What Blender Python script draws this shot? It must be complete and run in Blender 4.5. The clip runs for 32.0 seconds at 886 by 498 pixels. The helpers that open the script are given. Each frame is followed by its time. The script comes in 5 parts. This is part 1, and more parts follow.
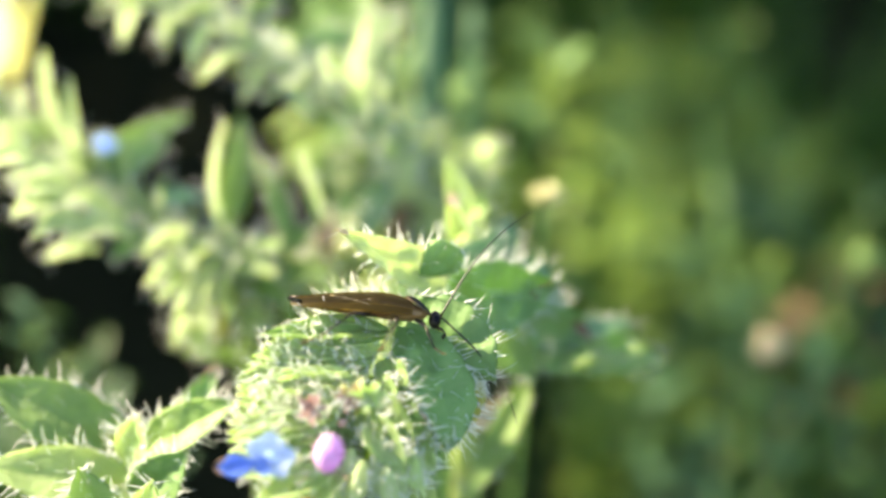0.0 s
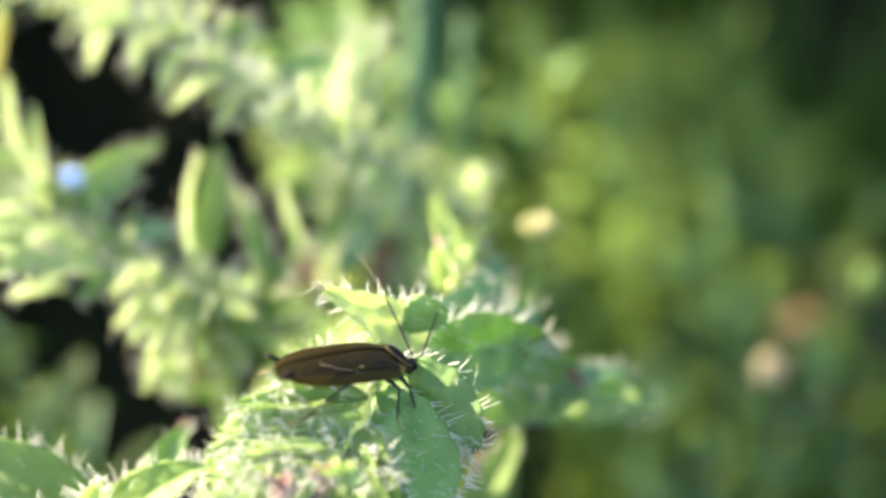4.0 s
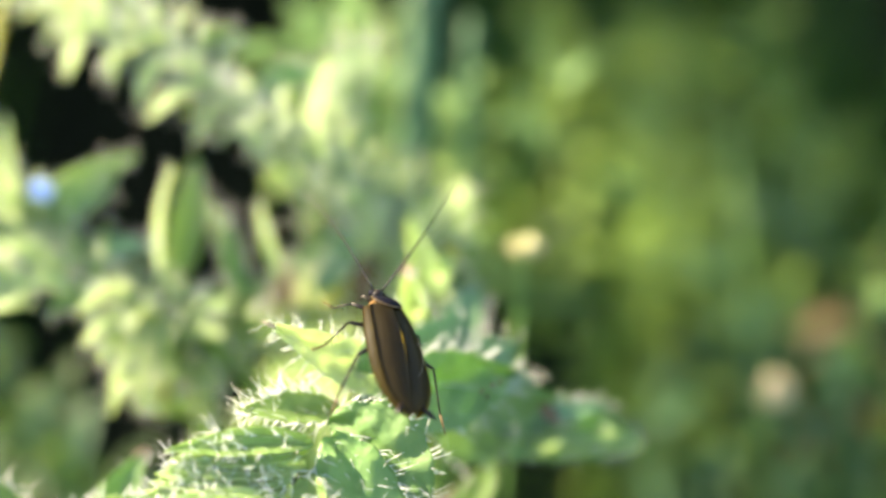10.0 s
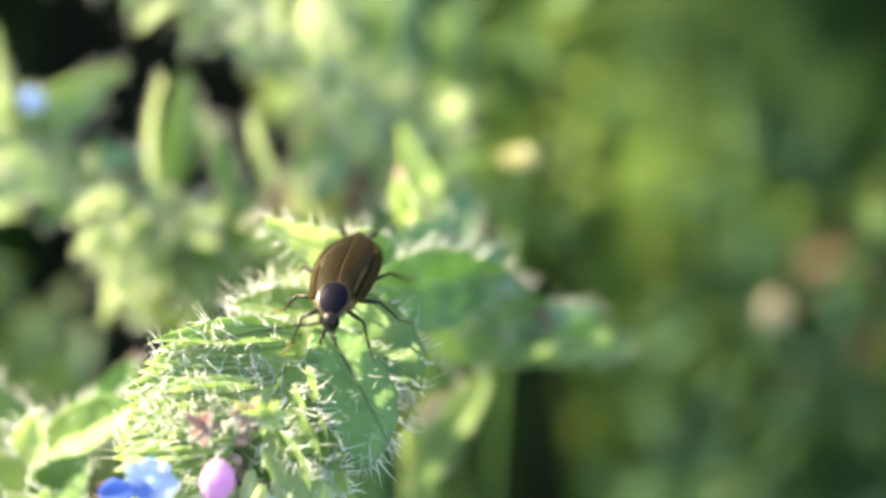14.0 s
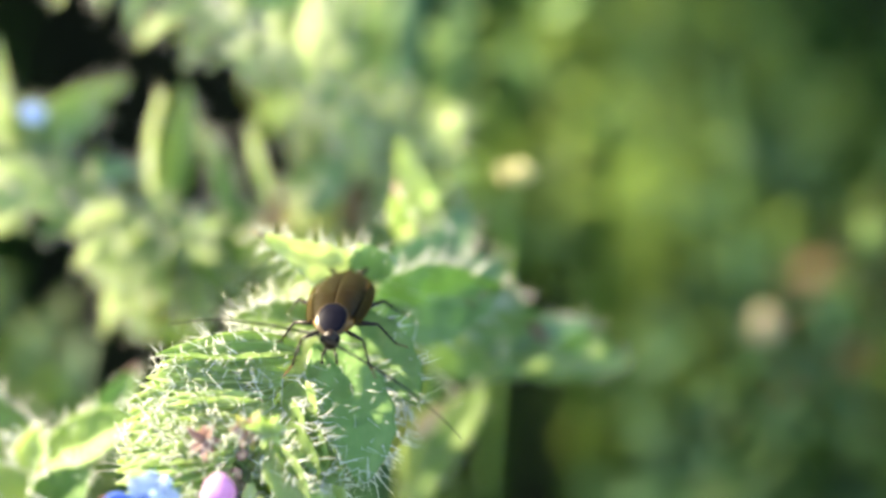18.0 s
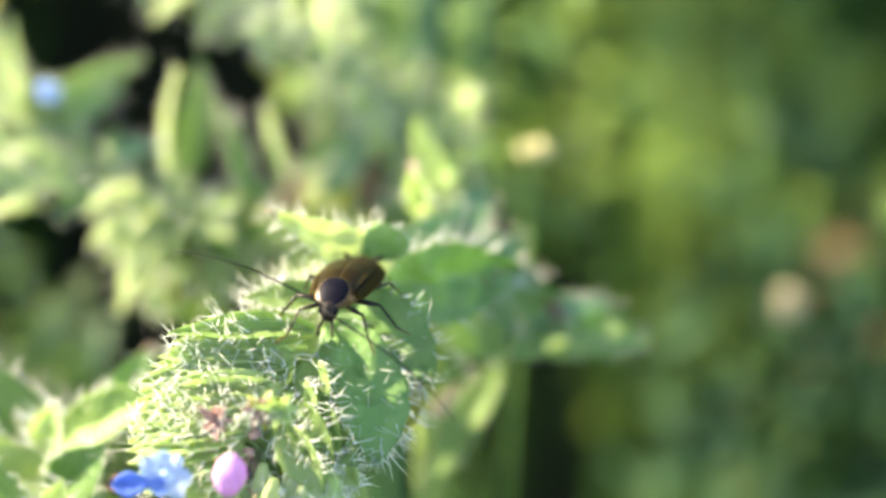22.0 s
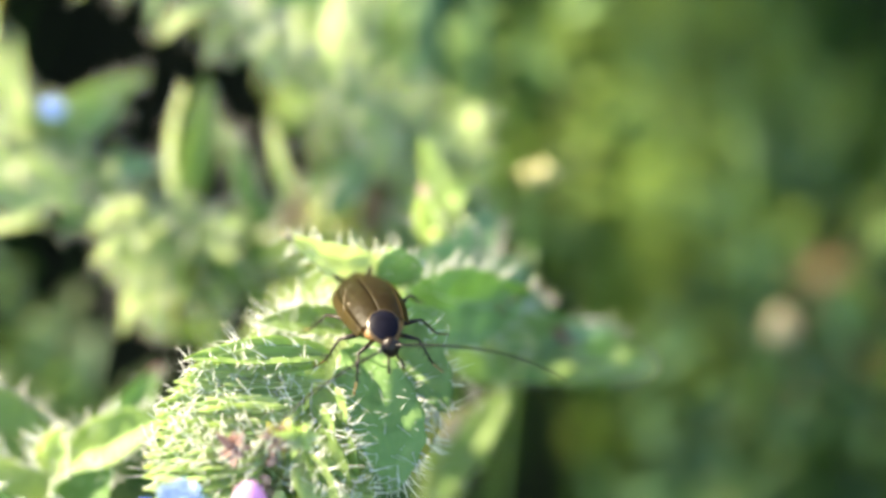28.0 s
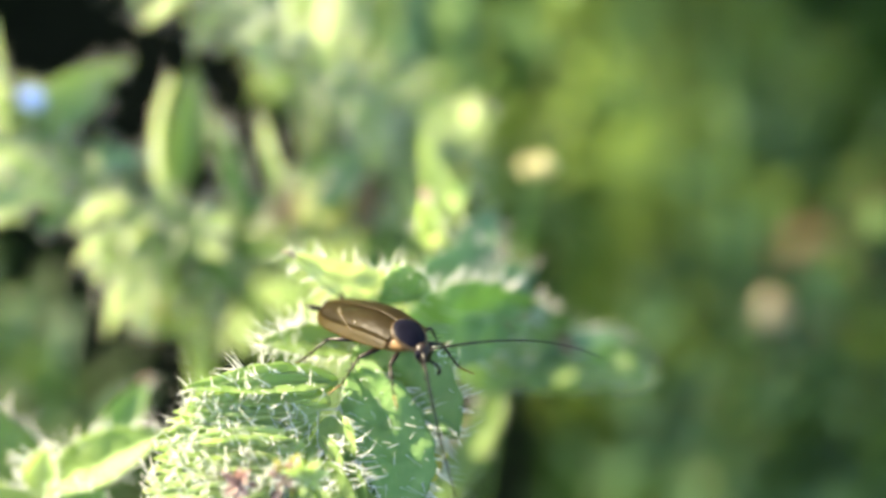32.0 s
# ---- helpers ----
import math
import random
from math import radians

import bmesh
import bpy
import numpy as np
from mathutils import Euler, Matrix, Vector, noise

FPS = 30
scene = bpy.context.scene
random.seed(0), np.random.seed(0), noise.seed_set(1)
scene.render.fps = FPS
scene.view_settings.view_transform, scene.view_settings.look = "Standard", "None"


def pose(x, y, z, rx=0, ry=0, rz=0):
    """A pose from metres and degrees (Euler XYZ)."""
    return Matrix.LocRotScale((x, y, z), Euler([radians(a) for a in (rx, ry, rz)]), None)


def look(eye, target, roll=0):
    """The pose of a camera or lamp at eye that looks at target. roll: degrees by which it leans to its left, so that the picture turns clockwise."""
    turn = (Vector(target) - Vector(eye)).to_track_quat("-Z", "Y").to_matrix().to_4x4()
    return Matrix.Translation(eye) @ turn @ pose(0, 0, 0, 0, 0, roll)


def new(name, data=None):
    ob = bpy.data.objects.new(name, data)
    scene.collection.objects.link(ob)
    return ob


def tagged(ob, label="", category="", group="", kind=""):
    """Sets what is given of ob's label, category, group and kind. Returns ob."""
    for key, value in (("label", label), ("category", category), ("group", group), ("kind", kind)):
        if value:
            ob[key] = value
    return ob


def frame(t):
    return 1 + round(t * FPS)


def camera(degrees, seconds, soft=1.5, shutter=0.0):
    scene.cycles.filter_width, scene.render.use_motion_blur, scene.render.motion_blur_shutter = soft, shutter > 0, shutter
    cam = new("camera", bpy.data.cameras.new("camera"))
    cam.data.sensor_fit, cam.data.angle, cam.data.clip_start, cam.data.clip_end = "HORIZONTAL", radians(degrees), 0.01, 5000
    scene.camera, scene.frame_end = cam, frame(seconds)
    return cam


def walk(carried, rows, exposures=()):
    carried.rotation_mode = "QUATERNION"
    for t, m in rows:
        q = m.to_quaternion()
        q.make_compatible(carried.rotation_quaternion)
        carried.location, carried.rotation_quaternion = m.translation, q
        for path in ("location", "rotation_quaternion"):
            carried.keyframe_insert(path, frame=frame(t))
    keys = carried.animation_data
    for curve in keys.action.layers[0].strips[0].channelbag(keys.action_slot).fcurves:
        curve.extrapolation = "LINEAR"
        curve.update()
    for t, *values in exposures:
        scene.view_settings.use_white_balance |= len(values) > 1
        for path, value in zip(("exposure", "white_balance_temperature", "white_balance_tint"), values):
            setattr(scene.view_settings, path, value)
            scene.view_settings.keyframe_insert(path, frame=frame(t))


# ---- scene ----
MM = 0.001
CAMERA_PATH = [  # seconds, mm, degrees
    (0, 0.71, -54.88, 346.07, 52.97, 0.50, -1.68),
    (0.5, 1.86, -54.07, 346.61, 53.22, 0.15, -2.48),
    (1, 2.86, -53.16, 347.20, 53.37, -0.27, -3.24),
    (1.5, 1.54, -52.07, 347.14, 53.24, -0.12, -2.76),
    (2, 2.18, -52.01, 346.86, 52.52, -0.36, -3.01),
    (2.5, 3.45, -51.48, 346.84, 52.98, 0.46, -1.89),
    (4.5, 0.79, -48.19, 346.78, 51.55, 0.28, -1.76),
    (5, 0.34, -48.56, 346.38, 51.50, 0.39, -1.28),
    (5.5, 0.26, -48.58, 346.50, 51.40, 0.19, -1.73),
    (6, -0.89, -48.15, 347.48, 51.09, -0.46, -2.42),
    (6.5, 1.64, -50.38, 346.80, 51.36, -0.57, -2.30),
    (7, 2.40, -50.08, 347.31, 52.09, -0.94, -3.17),
    (7.5, 4.13, -50.27, 346.94, 53.51, -0.99, -3.57),
    (8, 5.92, -48.27, 346.14, 51.98, -0.93, -3.25),
    (8.5, 6.94, -48.08, 346.16, 51.60, -0.79, -2.32),
    (9, 9.38, -46.23, 346.93, 52.09, -0.29, -1.68),
    (9.5, 6.80, -45.25, 345.71, 50.36, 0.43, -0.06),
    (10, 6.50, -43.96, 347.52, 50.66, 0.70, 0.78),
    (10.5, 8.10, -45.56, 346.00, 50.44, 0.59, 0.61),
    (11, 8.21, -45.65, 345.82, 50.81, 0.22, -0.15),
    (11.5, 8.97, -44.56, 346.63, 51.41, 0.26, -0.04),
    (12, 9.11, -45.12, 346.11, 51.84, 0.35, 0.02),
    (12.5, 8.82, -45.83, 346.30, 51.13, 0.97, 0.94),
    (13, 8.27, -46.83, 345.71, 51.03, 0.82, 0.37),
    (13.5, 7.48, -46.38, 345.63, 50.85, 0.91, 0.88),
    (14, 7.21, -46.00, 344.69, 48.72, 1.07, 0.69),
    (14.5, 6.50, -47.70, 344.61, 48.54, 0.88, 1.08),
    (16.5, 7.21, -47.97, 345.24, 48.46, 1.01, 0.88),
    (17, 8.70, -47.91, 344.94, 48.77, 1.14, 1.34),
    (17.5, 6.85, -47.04, 345.28, 48.99, 1.25, 1.49),
    (18, 6.95, -46.36, 345.80, 48.97, 0.60, 0.62),
    (18.5, 7.49, -46.77, 345.57, 48.73, 0.80, 0.89),
    (19, 7.29, -47.63, 345.44, 48.58, 0.77, 1.17),
    (19.5, 6.81, -46.89, 346.20, 48.83, 0.82, 1.22),
    (20, 5.90, -46.77, 346.54, 49.25, 0.34, 0.75),
    (20.5, 6.07, -46.57, 345.38, 49.58, 0.99, 1.18),
    (21, 5.38, -45.83, 345.77, 48.51, 0.94, 1.10),
    (21.5, 5.88, -45.87, 345.72, 47.76, 0.87, 0.83),
    (22, 7.49, -45.75, 345.22, 47.98, 1.44, 1.46),
    (22.5, 5.66, -45.39, 346.00, 47.55, 1.28, 1.64),
    (23, 6.85, -46.30, 345.71, 47.45, 1.34, 1.52),
    (23.5, 6.23, -46.79, 345.32, 48.01, 0.95, 1.32),
    (24, 7.39, -46.95, 345.60, 48.50, 0.85, 1.02),
    (24.5, 6.69, -46.79, 346.02, 48.59, 0.67, 0.90),
    (26.5, 6.73, -47.41, 345.40, 49.08, 0.13, 0.82),
    (27, 4.27, -45.83, 345.86, 48.80, -0.05, 1.27),
    (27.5, 5.22, -45.56, 345.59, 49.37, 0.12, 1.22),
    (28, 5.09, -45.18, 345.74, 48.52, -0.04, 0.94),
    (28.5, 4.25, -43.85, 346.67, 48.31, -0.63, 0.74),
    (29, 4.85, -44.28, 346.43, 47.08, -0.69, 0.64),
    (29.5, 3.87, -43.12, 346.45, 46.91, -0.74, 0.46),
    (30, 4.64, -42.32, 346.69, 46.89, -0.83, 0.12),
    (30.5, 3.77, -42.18, 346.74, 45.84, -1.20, 0.21),
    (31, 4.22, -41.68, 346.82, 45.82, -1.06, 0.35),
    (31.5, 2.32, -40.98, 346.83, 45.69, -1.39, 0.27),
    (32, 2.49, -40.48, 346.82, 45.72, -1.63, -0.15),
]
cam = camera(40, 32.0, soft=3.0)
walk(cam, [(t, pose(x * MM, y * MM, z * MM, rx, ry, rz)) for t, x, y, z, rx, ry, rz in CAMERA_PATH],
     exposures=[(0, 2.34, 7400, 9), (32, 2.34, 7400, 9)])
cam.data.dof.use_dof = True
cam.data.dof.focus_distance = 66 * MM
cam.data.dof.aperture_fstop = 12.5

# ---- light: low warm sun behind and to the left, clear sky ----
SUN = Vector((-0.79, 0.36, 0.50)).normalized()
world = bpy.data.worlds.new("sky")
world.use_nodes = True
scene.world = world
wn = world.node_tree
sky = wn.nodes.new("ShaderNodeTexSky")
sky.sky_type = "NISHITA"
sky.sun_disc = False
sky.sun_elevation = math.asin(SUN.z)
sky.sun_rotation = math.atan2(SUN.x, SUN.y)
wn.nodes["Background"].inputs[1].default_value = 0.11
wn.links.new(sky.outputs[0], wn.nodes["Background"].inputs[0])
sun = new("sun", bpy.data.lights.new("sun", "SUN"))
sun.data.energy, sun.data.angle, sun.data.color = 5.0, radians(0.6), (1.0, 0.90, 0.72)
sun.matrix_world = look(SUN, (0, 0, 0))

# ---- materials ----
MATS = {}


def nodes_of(name):
    m = bpy.data.materials.new(name)
    m.use_nodes = True
    return m, m.node_tree, m.node_tree.nodes["Principled BSDF"]


def mottled(name, low, high, rough=0.55, through_light=0.4, glow=None, scale=700, bump=0.6, local=False, spec=0.4, coat=0.0, blotch=0.0):
    """A plant or insect skin: two scales of colour, fine relief, and light that shines through."""
    m, tree, bsdf = nodes_of(name)
    N, link = tree.nodes, tree.links
    if local:
        src = N.new("ShaderNodeTexCoord").outputs["Object"]
    else:
        src = N.new("ShaderNodeNewGeometry").outputs["Position"]
    fine, wide = N.new("ShaderNodeTexNoise"), N.new("ShaderNodeTexNoise")
    fine.inputs["Scale"].default_value, wide.inputs["Scale"].default_value = scale * 3, scale * 0.35
    fine.inputs["Detail"].default_value = wide.inputs["Detail"].default_value = 4
    link.new(src, fine.inputs["Vector"])
    link.new(src, wide.inputs["Vector"])
    mean = N.new("ShaderNodeMath")
    mean.operation = "MULTIPLY_ADD"
    link.new(fine.outputs["Fac"], mean.inputs[0])
    mean.inputs[1].default_value = 0.45
    half = N.new("ShaderNodeMath")
    half.operation = "MULTIPLY"
    link.new(wide.outputs["Fac"], half.inputs[0])
    half.inputs[1].default_value = 0.55
    link.new(half.outputs[0], mean.inputs[2])
    ramp = N.new("ShaderNodeValToRGB")
    ramp.color_ramp.elements[0].position, ramp.color_ramp.elements[1].position = 0.36, 0.64
    ramp.color_ramp.elements[0].color, ramp.color_ramp.elements[1].color = (*low, 1), (*high, 1)
    link.new(mean.outputs[0], ramp.inputs["Fac"])
    tint = N.new("ShaderNodeHueSaturation")
    info = N.new("ShaderNodeObjectInfo")
    vary = N.new("ShaderNodeMapRange")
    vary.inputs["To Min"].default_value, vary.inputs["To Max"].default_value = 0.82, 1.18
    link.new(info.outputs["Random"], vary.inputs["Value"])
    link.new(vary.outputs[0], tint.inputs["Value"])
    link.new(ramp.outputs["Color"], tint.inputs["Color"])
    link.new(tint.outputs["Color"], bsdf.inputs["Base Color"])
    bsdf.inputs["Roughness"].default_value = rough
    bsdf.inputs["Specular IOR Level"].default_value = spec
    bsdf.inputs["Coat Weight"].default_value = coat
    cell = N.new("ShaderNodeTexVoronoi")
    cell.inputs["Scale"].default_value = scale * 2.2
    link.new(src, cell.inputs["Vector"])
    rel = N.new("ShaderNodeBump")
    rel.inputs["Strength"].default_value, rel.inputs["Distance"].default_value = bump, 0.00012
    link.new(cell.outputs["Distance"], rel.inputs["Height"])
    link.new(rel.outputs[0], bsdf.inputs["Normal"])
    if through_light:
        shine = N.new("ShaderNodeBsdfTranslucent")
        if glow:
            shine.inputs["Color"].default_value = (*glow, 1)
        else:
            link.new(tint.outputs["Color"], shine.inputs["Color"])
        mix = N.new("ShaderNodeMixShader")
        mix.inputs[0].default_value = through_light
        link.new(bsdf.outputs[0], mix.inputs[1])
        link.new(shine.outputs[0], mix.inputs[2])
        link.new(mix.outputs[0], N["Material Output"].inputs["Surface"])
    MATS[name] = m
    return m


LEAF = mottled("hairy_leaf", (0.17, 0.28, 0.08), (0.30, 0.42, 0.15), glow=(0.46, 0.62, 0.14), through_light=0.42)
LEAF_DARK = mottled("deep_green_leaf", (0.15, 0.29, 0.09), (0.26, 0.40, 0.15), glow=(0.34, 0.54, 0.12), through_light=0.35)
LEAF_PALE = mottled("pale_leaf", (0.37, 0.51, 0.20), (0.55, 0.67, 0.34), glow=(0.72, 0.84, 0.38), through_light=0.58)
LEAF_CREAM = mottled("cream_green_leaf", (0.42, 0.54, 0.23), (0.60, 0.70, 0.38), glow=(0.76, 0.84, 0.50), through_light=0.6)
LEAF_YELLOW = mottled("yellow_green_leaf", (0.36, 0.42, 0.08), (0.60, 0.56, 0.16), glow=(0.7, 0.66, 0.12), through_light=0.42)
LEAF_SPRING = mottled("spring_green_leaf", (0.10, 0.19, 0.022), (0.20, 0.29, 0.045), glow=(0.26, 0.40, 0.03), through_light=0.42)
LEAF_BLUE = mottled("bluish_leaf", (0.13, 0.25, 0.12), (0.24, 0.38, 0.20), glow=(0.26, 0.46, 0.17), through_light=0.3)
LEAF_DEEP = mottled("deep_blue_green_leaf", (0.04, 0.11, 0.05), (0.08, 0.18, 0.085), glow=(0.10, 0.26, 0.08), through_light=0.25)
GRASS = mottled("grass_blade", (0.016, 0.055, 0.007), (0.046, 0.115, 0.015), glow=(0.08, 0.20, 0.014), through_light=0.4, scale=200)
STALK = mottled("green_stalk", (0.26, 0.38, 0.10), (0.44, 0.52, 0.18), through_light=0.25)
BROWN = mottled("withered_brown", (0.10, 0.05, 0.03), (0.24, 0.14, 0.08), through_light=0.15)
PINKISH = mottled("pinkish_tip", (0.46, 0.30, 0.24), (0.62, 0.42, 0.36), through_light=0.3)
BLUE = mottled("blue_petal", (0.07, 0.16, 0.62), (0.22, 0.38, 0.88), glow=(0.2, 0.36, 0.95), through_light=0.4, bump=0.15)
SKYBLUE = mottled("light_blue_petal", (0.42, 0.57, 0.88), (0.82, 0.87, 0.95), glow=(0.5, 0.66, 1.0), through_light=0.4, bump=0.15)
VIOLET = mottled("violet_petal", (0.50, 0.25, 0.58), (0.76, 0.52, 0.80), glow=(0.75, 0.42, 0.82), through_light=0.35, bump=0.15)
PALE_YELLOW = mottled("pale_yellow_petal", (0.66, 0.63, 0.34), (0.80, 0.77, 0.50), through_light=0.4, glow=(0.8, 0.77, 0.42))
BUFF = mottled("buff_seed", (0.42, 0.34, 0.20), (0.60, 0.52, 0.34), through_light=0.3)
ORANGE = mottled("orange_petal", (0.75, 0.18, 0.01), (0.9, 0.32, 0.02), through_light=0.3)
# soil kept near-black so that gaps between plants read as deep shade
SOIL = mottled("shade_black_soil", (0.005, 0.006, 0.003), (0.018, 0.019, 0.009), through_light=0, scale=60, bump=0.8, rough=0.95, spec=0.05)
BRISTLE = mottled("white_bristle", (0.80, 0.82, 0.76), (0.90, 0.91, 0.86), rough=0.22, through_light=0.5, glow=(0.92, 0.93, 0.90), bump=0, spec=0.6)
# insect
WING = mottled("brown_wing", (0.010, 0.0073, 0.0035), (0.023, 0.017, 0.0065), rough=0.46, through_light=0.22, glow=(0.62, 0.46, 0.06), scale=900, bump=0.2, local=True, spec=0.14)
WING_EDGE = mottled("amber_wing_edge", (0.018, 0.014, 0.005), (0.042, 0.032, 0.009), rough=0.45, through_light=0.42, glow=(0.58, 0.40, 0.07), spec=0.12, local=True, bump=0.1)
BELLY = mottled("brown_belly", (0.06, 0.028, 0.010), (0.20, 0.09, 0.026), rough=0.45, through_light=0, local=True, bump=0.2, spec=0.3)
DISC = mottled("black_shield", (0.003, 0.003, 0.007), (0.007, 0.007, 0.014), rough=0.5, through_light=0, local=True, bump=0.1, spec=0.06)
RIM = mottled("clear_amber_rim", (0.05, 0.035, 0.018), (0.12, 0.085, 0.045), rough=0.35, through_light=0.35, glow=(0.42, 0.29, 0.10), local=True, bump=0.05)
CHITIN = mottled("dark_chitin", (0.008, 0.006, 0.005), (0.025, 0.016, 0.012), rough=0.38, through_light=0, local=True, bump=0.1, spec=0.3)
FEELER = mottled("brown_feeler", (0.006, 0.005, 0.004), (0.020, 0.014, 0.009), rough=0.4, through_light=0, local=True, bump=0.1)
TAN = mottled("tan_chitin", (0.14, 0.075, 0.025), (0.28, 0.16, 0.06), rough=0.4, through_light=0.2, local=True, bump=0.1)

# ---- builders ----
LEAN = Matrix.Rotation(radians(-15), 3, 'X')  # the patch of plants leans towards the open side
rng = random.Random(11)


def V(p):
    return Vector(p) * MM


def part(name, mesh, material, parent, label=""):
    mesh.materials.append(material)
    ob = new(name, mesh)
    ob.parent = parent
    if label:
        ob["label"] = label
    return ob


def thing(name, place, label, category, group="", kind=""):
    ob = new(name)
    ob.location = V(place)
    ob.empty_display_size = 0.002
    tagged(ob, label, category, group, kind)
    return ob


def raw_mesh(name, verts, faces, smooth=True):
    me = bpy.data.meshes.new(name)
    me.from_pydata([tuple(v) for v in verts], [], faces)
    me.validate()
    if smooth:
        me.shade_smooth()
    return me


def curve_pts(a, b, sag, n):
    """n+1 points from a to b on a bow whose middle is pushed by sag."""
    mid = (a + b) / 2 + sag * 2
    return [a * (1 - u) ** 2 + mid * 2 * u * (1 - u) + b * u * u for u in (i / n for i in range(n + 1))]


def tube(pts, radii, sides=8, name="tube"):
    verts, faces, n = [], [], len(pts)
    ref = Vector((0.31, 0.52, 0.79))
    for i, p in enumerate(pts):
        d = (pts[min(i + 1, n - 1)] - pts[max(i - 1, 0)]).normalized()
        x = d.cross(ref).normalized()
        y = d.cross(x)
        for k in range(sides):
            a = 2 * math.pi * k / sides
            verts.append(p + (x * math.cos(a) + y * math.sin(a)) * radii[i])
    for i in range(n - 1):
        for k in range(sides):
            j = (k + 1) % sides
            faces.append((i * sides + k, i * sides + j, (i + 1) * sides + j, (i + 1) * sides + k))
    faces.append(tuple(range(sides))[::-1])
    faces.append(tuple((n - 1) * sides + k for k in range(sides)))
    return raw_mesh(name, verts, faces)


def hair_mesh(roots, name="bristles"):
    """Bristles as bent three-sided spikes: root, direction, length, radius."""
    verts, faces = [], []
    for p, d, length, r in roots:
        d = d.normalized()
        x = d.orthogonal().normalized()
        y = d.cross(x)
        bend = (x * rng.uniform(-1, 1) + y * rng.uniform(-1, 1)) * length * 0.22
        i = len(verts)
        for u, q in ((0, 1.7), (0.1, 0.95), (0.6, 0.62)):
            for k in range(3):
                a = 2.094 * k
                verts.append(p + d * length * u + bend * u * u + (x * math.cos(a) + y * math.sin(a)) * r * q)
        verts.append(p + d * length + bend)
        for k in range(3):
            j = (k + 1) % 3
            faces.append((i + k, i + j, i + 3 + j, i + 3 + k))
            faces.append((i + 3 + k, i + 3 + j, i + 6 + j, i + 6 + k))
            faces.append((i + 6 + k, i + 6 + j, i + 9))
    return raw_mesh(name, verts, faces)


def leaf(parent, base, tip, width, face, mat, sag=(0, 0, 0), fold=0.15, hairs=0, hair=0.9, nu=14, nv=6, name="leaf", label="", wave=0.06, thick=0.22, belly=0.42, edge=0.68, curl=0.0):
    """A leaf blade with a midrib fold, wavy rim and thickness. mm; face: the way its upper side looks. belly: where it is widest."""
    a, b, sag, face = V(base) - parent.location, V(tip) - parent.location, V(sag), LEAN @ Vector(face)
    line = curve_pts(a, b, sag, nu)
    seed = rng.uniform(0, 99)
    w = width * MM / 2
    top, grid = [], []
    k1 = belly / (1 - belly)
    peak = (belly ** k1) * (1 - belly)
    for i, p in enumerate(line):
        u = i / nu
        d = (line[min(i + 1, nu)] - line[max(i - 1, 0)]).normalized()
        side = d.cross(face).normalized()
        up = side.cross(d).normalized()
        ww = w * max(((u + 0.02) ** k1 * (1 - u) / peak), 0.03)
        row = []
        for j in range(2 * nv + 1):
            v = j / nv - 1
            wob = noise.noise(Vector((seed, u * 7, v * 1.5))) * wave
            if nu >= 18:
                wob += noise.noise(Vector((seed, u * 26, v * 7))) * 0.022
            rim = 1 + (0.05 * math.sin(u * 40 + seed) if abs(v) == 1 else 0)
            x = v * ww * rim
            z = abs(v) ** 1.3 * ww * fold * 2 + wob * w * 2 - curl * ww * v * v - 0.05 * ww * (1 - min(1, abs(v) * 4))
            row.append((p + side * x + up * z, up, side, d, v))
        grid.append(row)
    m = 2 * nv + 1
    verts, faces = [], []
    for row in grid:
        verts += [q[0] for q in row]
    for row in grid:
        verts += [q[0] - q[1] * thick * MM * (0.5 if abs(q[4]) == 1 else 1) for q in row]
    off = (nu + 1) * m
    for i in range(nu):
        for j in range(m - 1):
            q = (i * m + j, i * m + j + 1, (i + 1) * m + j + 1, (i + 1) * m + j)
            faces.append(q)
            faces.append(tuple(off + k for k in reversed(q)))
        for j in (0, m - 1):
            q = (i * m + j, (i + 1) * m + j, off + (i + 1) * m + j, off + i * m + j)
            faces.append(q if j == 0 else q[::-1])
    for i in (0, nu):
        for j in range(m - 1):
            faces.append((i * m + j, i * m + j + 1, off + i * m + j + 1, off + i * m + j))
    ob = part(name, raw_mesh(name, verts, faces), mat, parent, label)
    if hairs:
        roots = []
        for _ in range(int(hairs * 0.9)):
            i = rng.randrange(1, nu)
            if rng.random() < edge:
                j = rng.choice((0, m - 1))
            else:
                j = rng.randrange(m)
            p, up, side, d, v = grid[i][j]
            q = grid[min(i + 1, nu)][j][0]
            p = p.lerp(q, rng.random())
            s = 1 if v > 0 else -1
            out = up * (0.9 if rng.random() < 0.75 else -0.7) + side * s * abs(v) ** 3 * rng.uniform(0.4, 1.8) + d * rng.uniform(0.1, 1.5)
            out += Vector([rng.uniform(-0.55, 0.55) for _ in range(3)])
            roots.append((p, out, hair * MM * rng.uniform(0.15, 1.0) * 1.75, (0.034 if abs(v) == 1 else 0.02) * MM * rng.uniform(0.7, 1.3)))
        hm = part("bristles", hair_mesh(roots), BRISTLE, ob, "stiff white bristles")
        hm["kind"] = "stuff"
    return ob


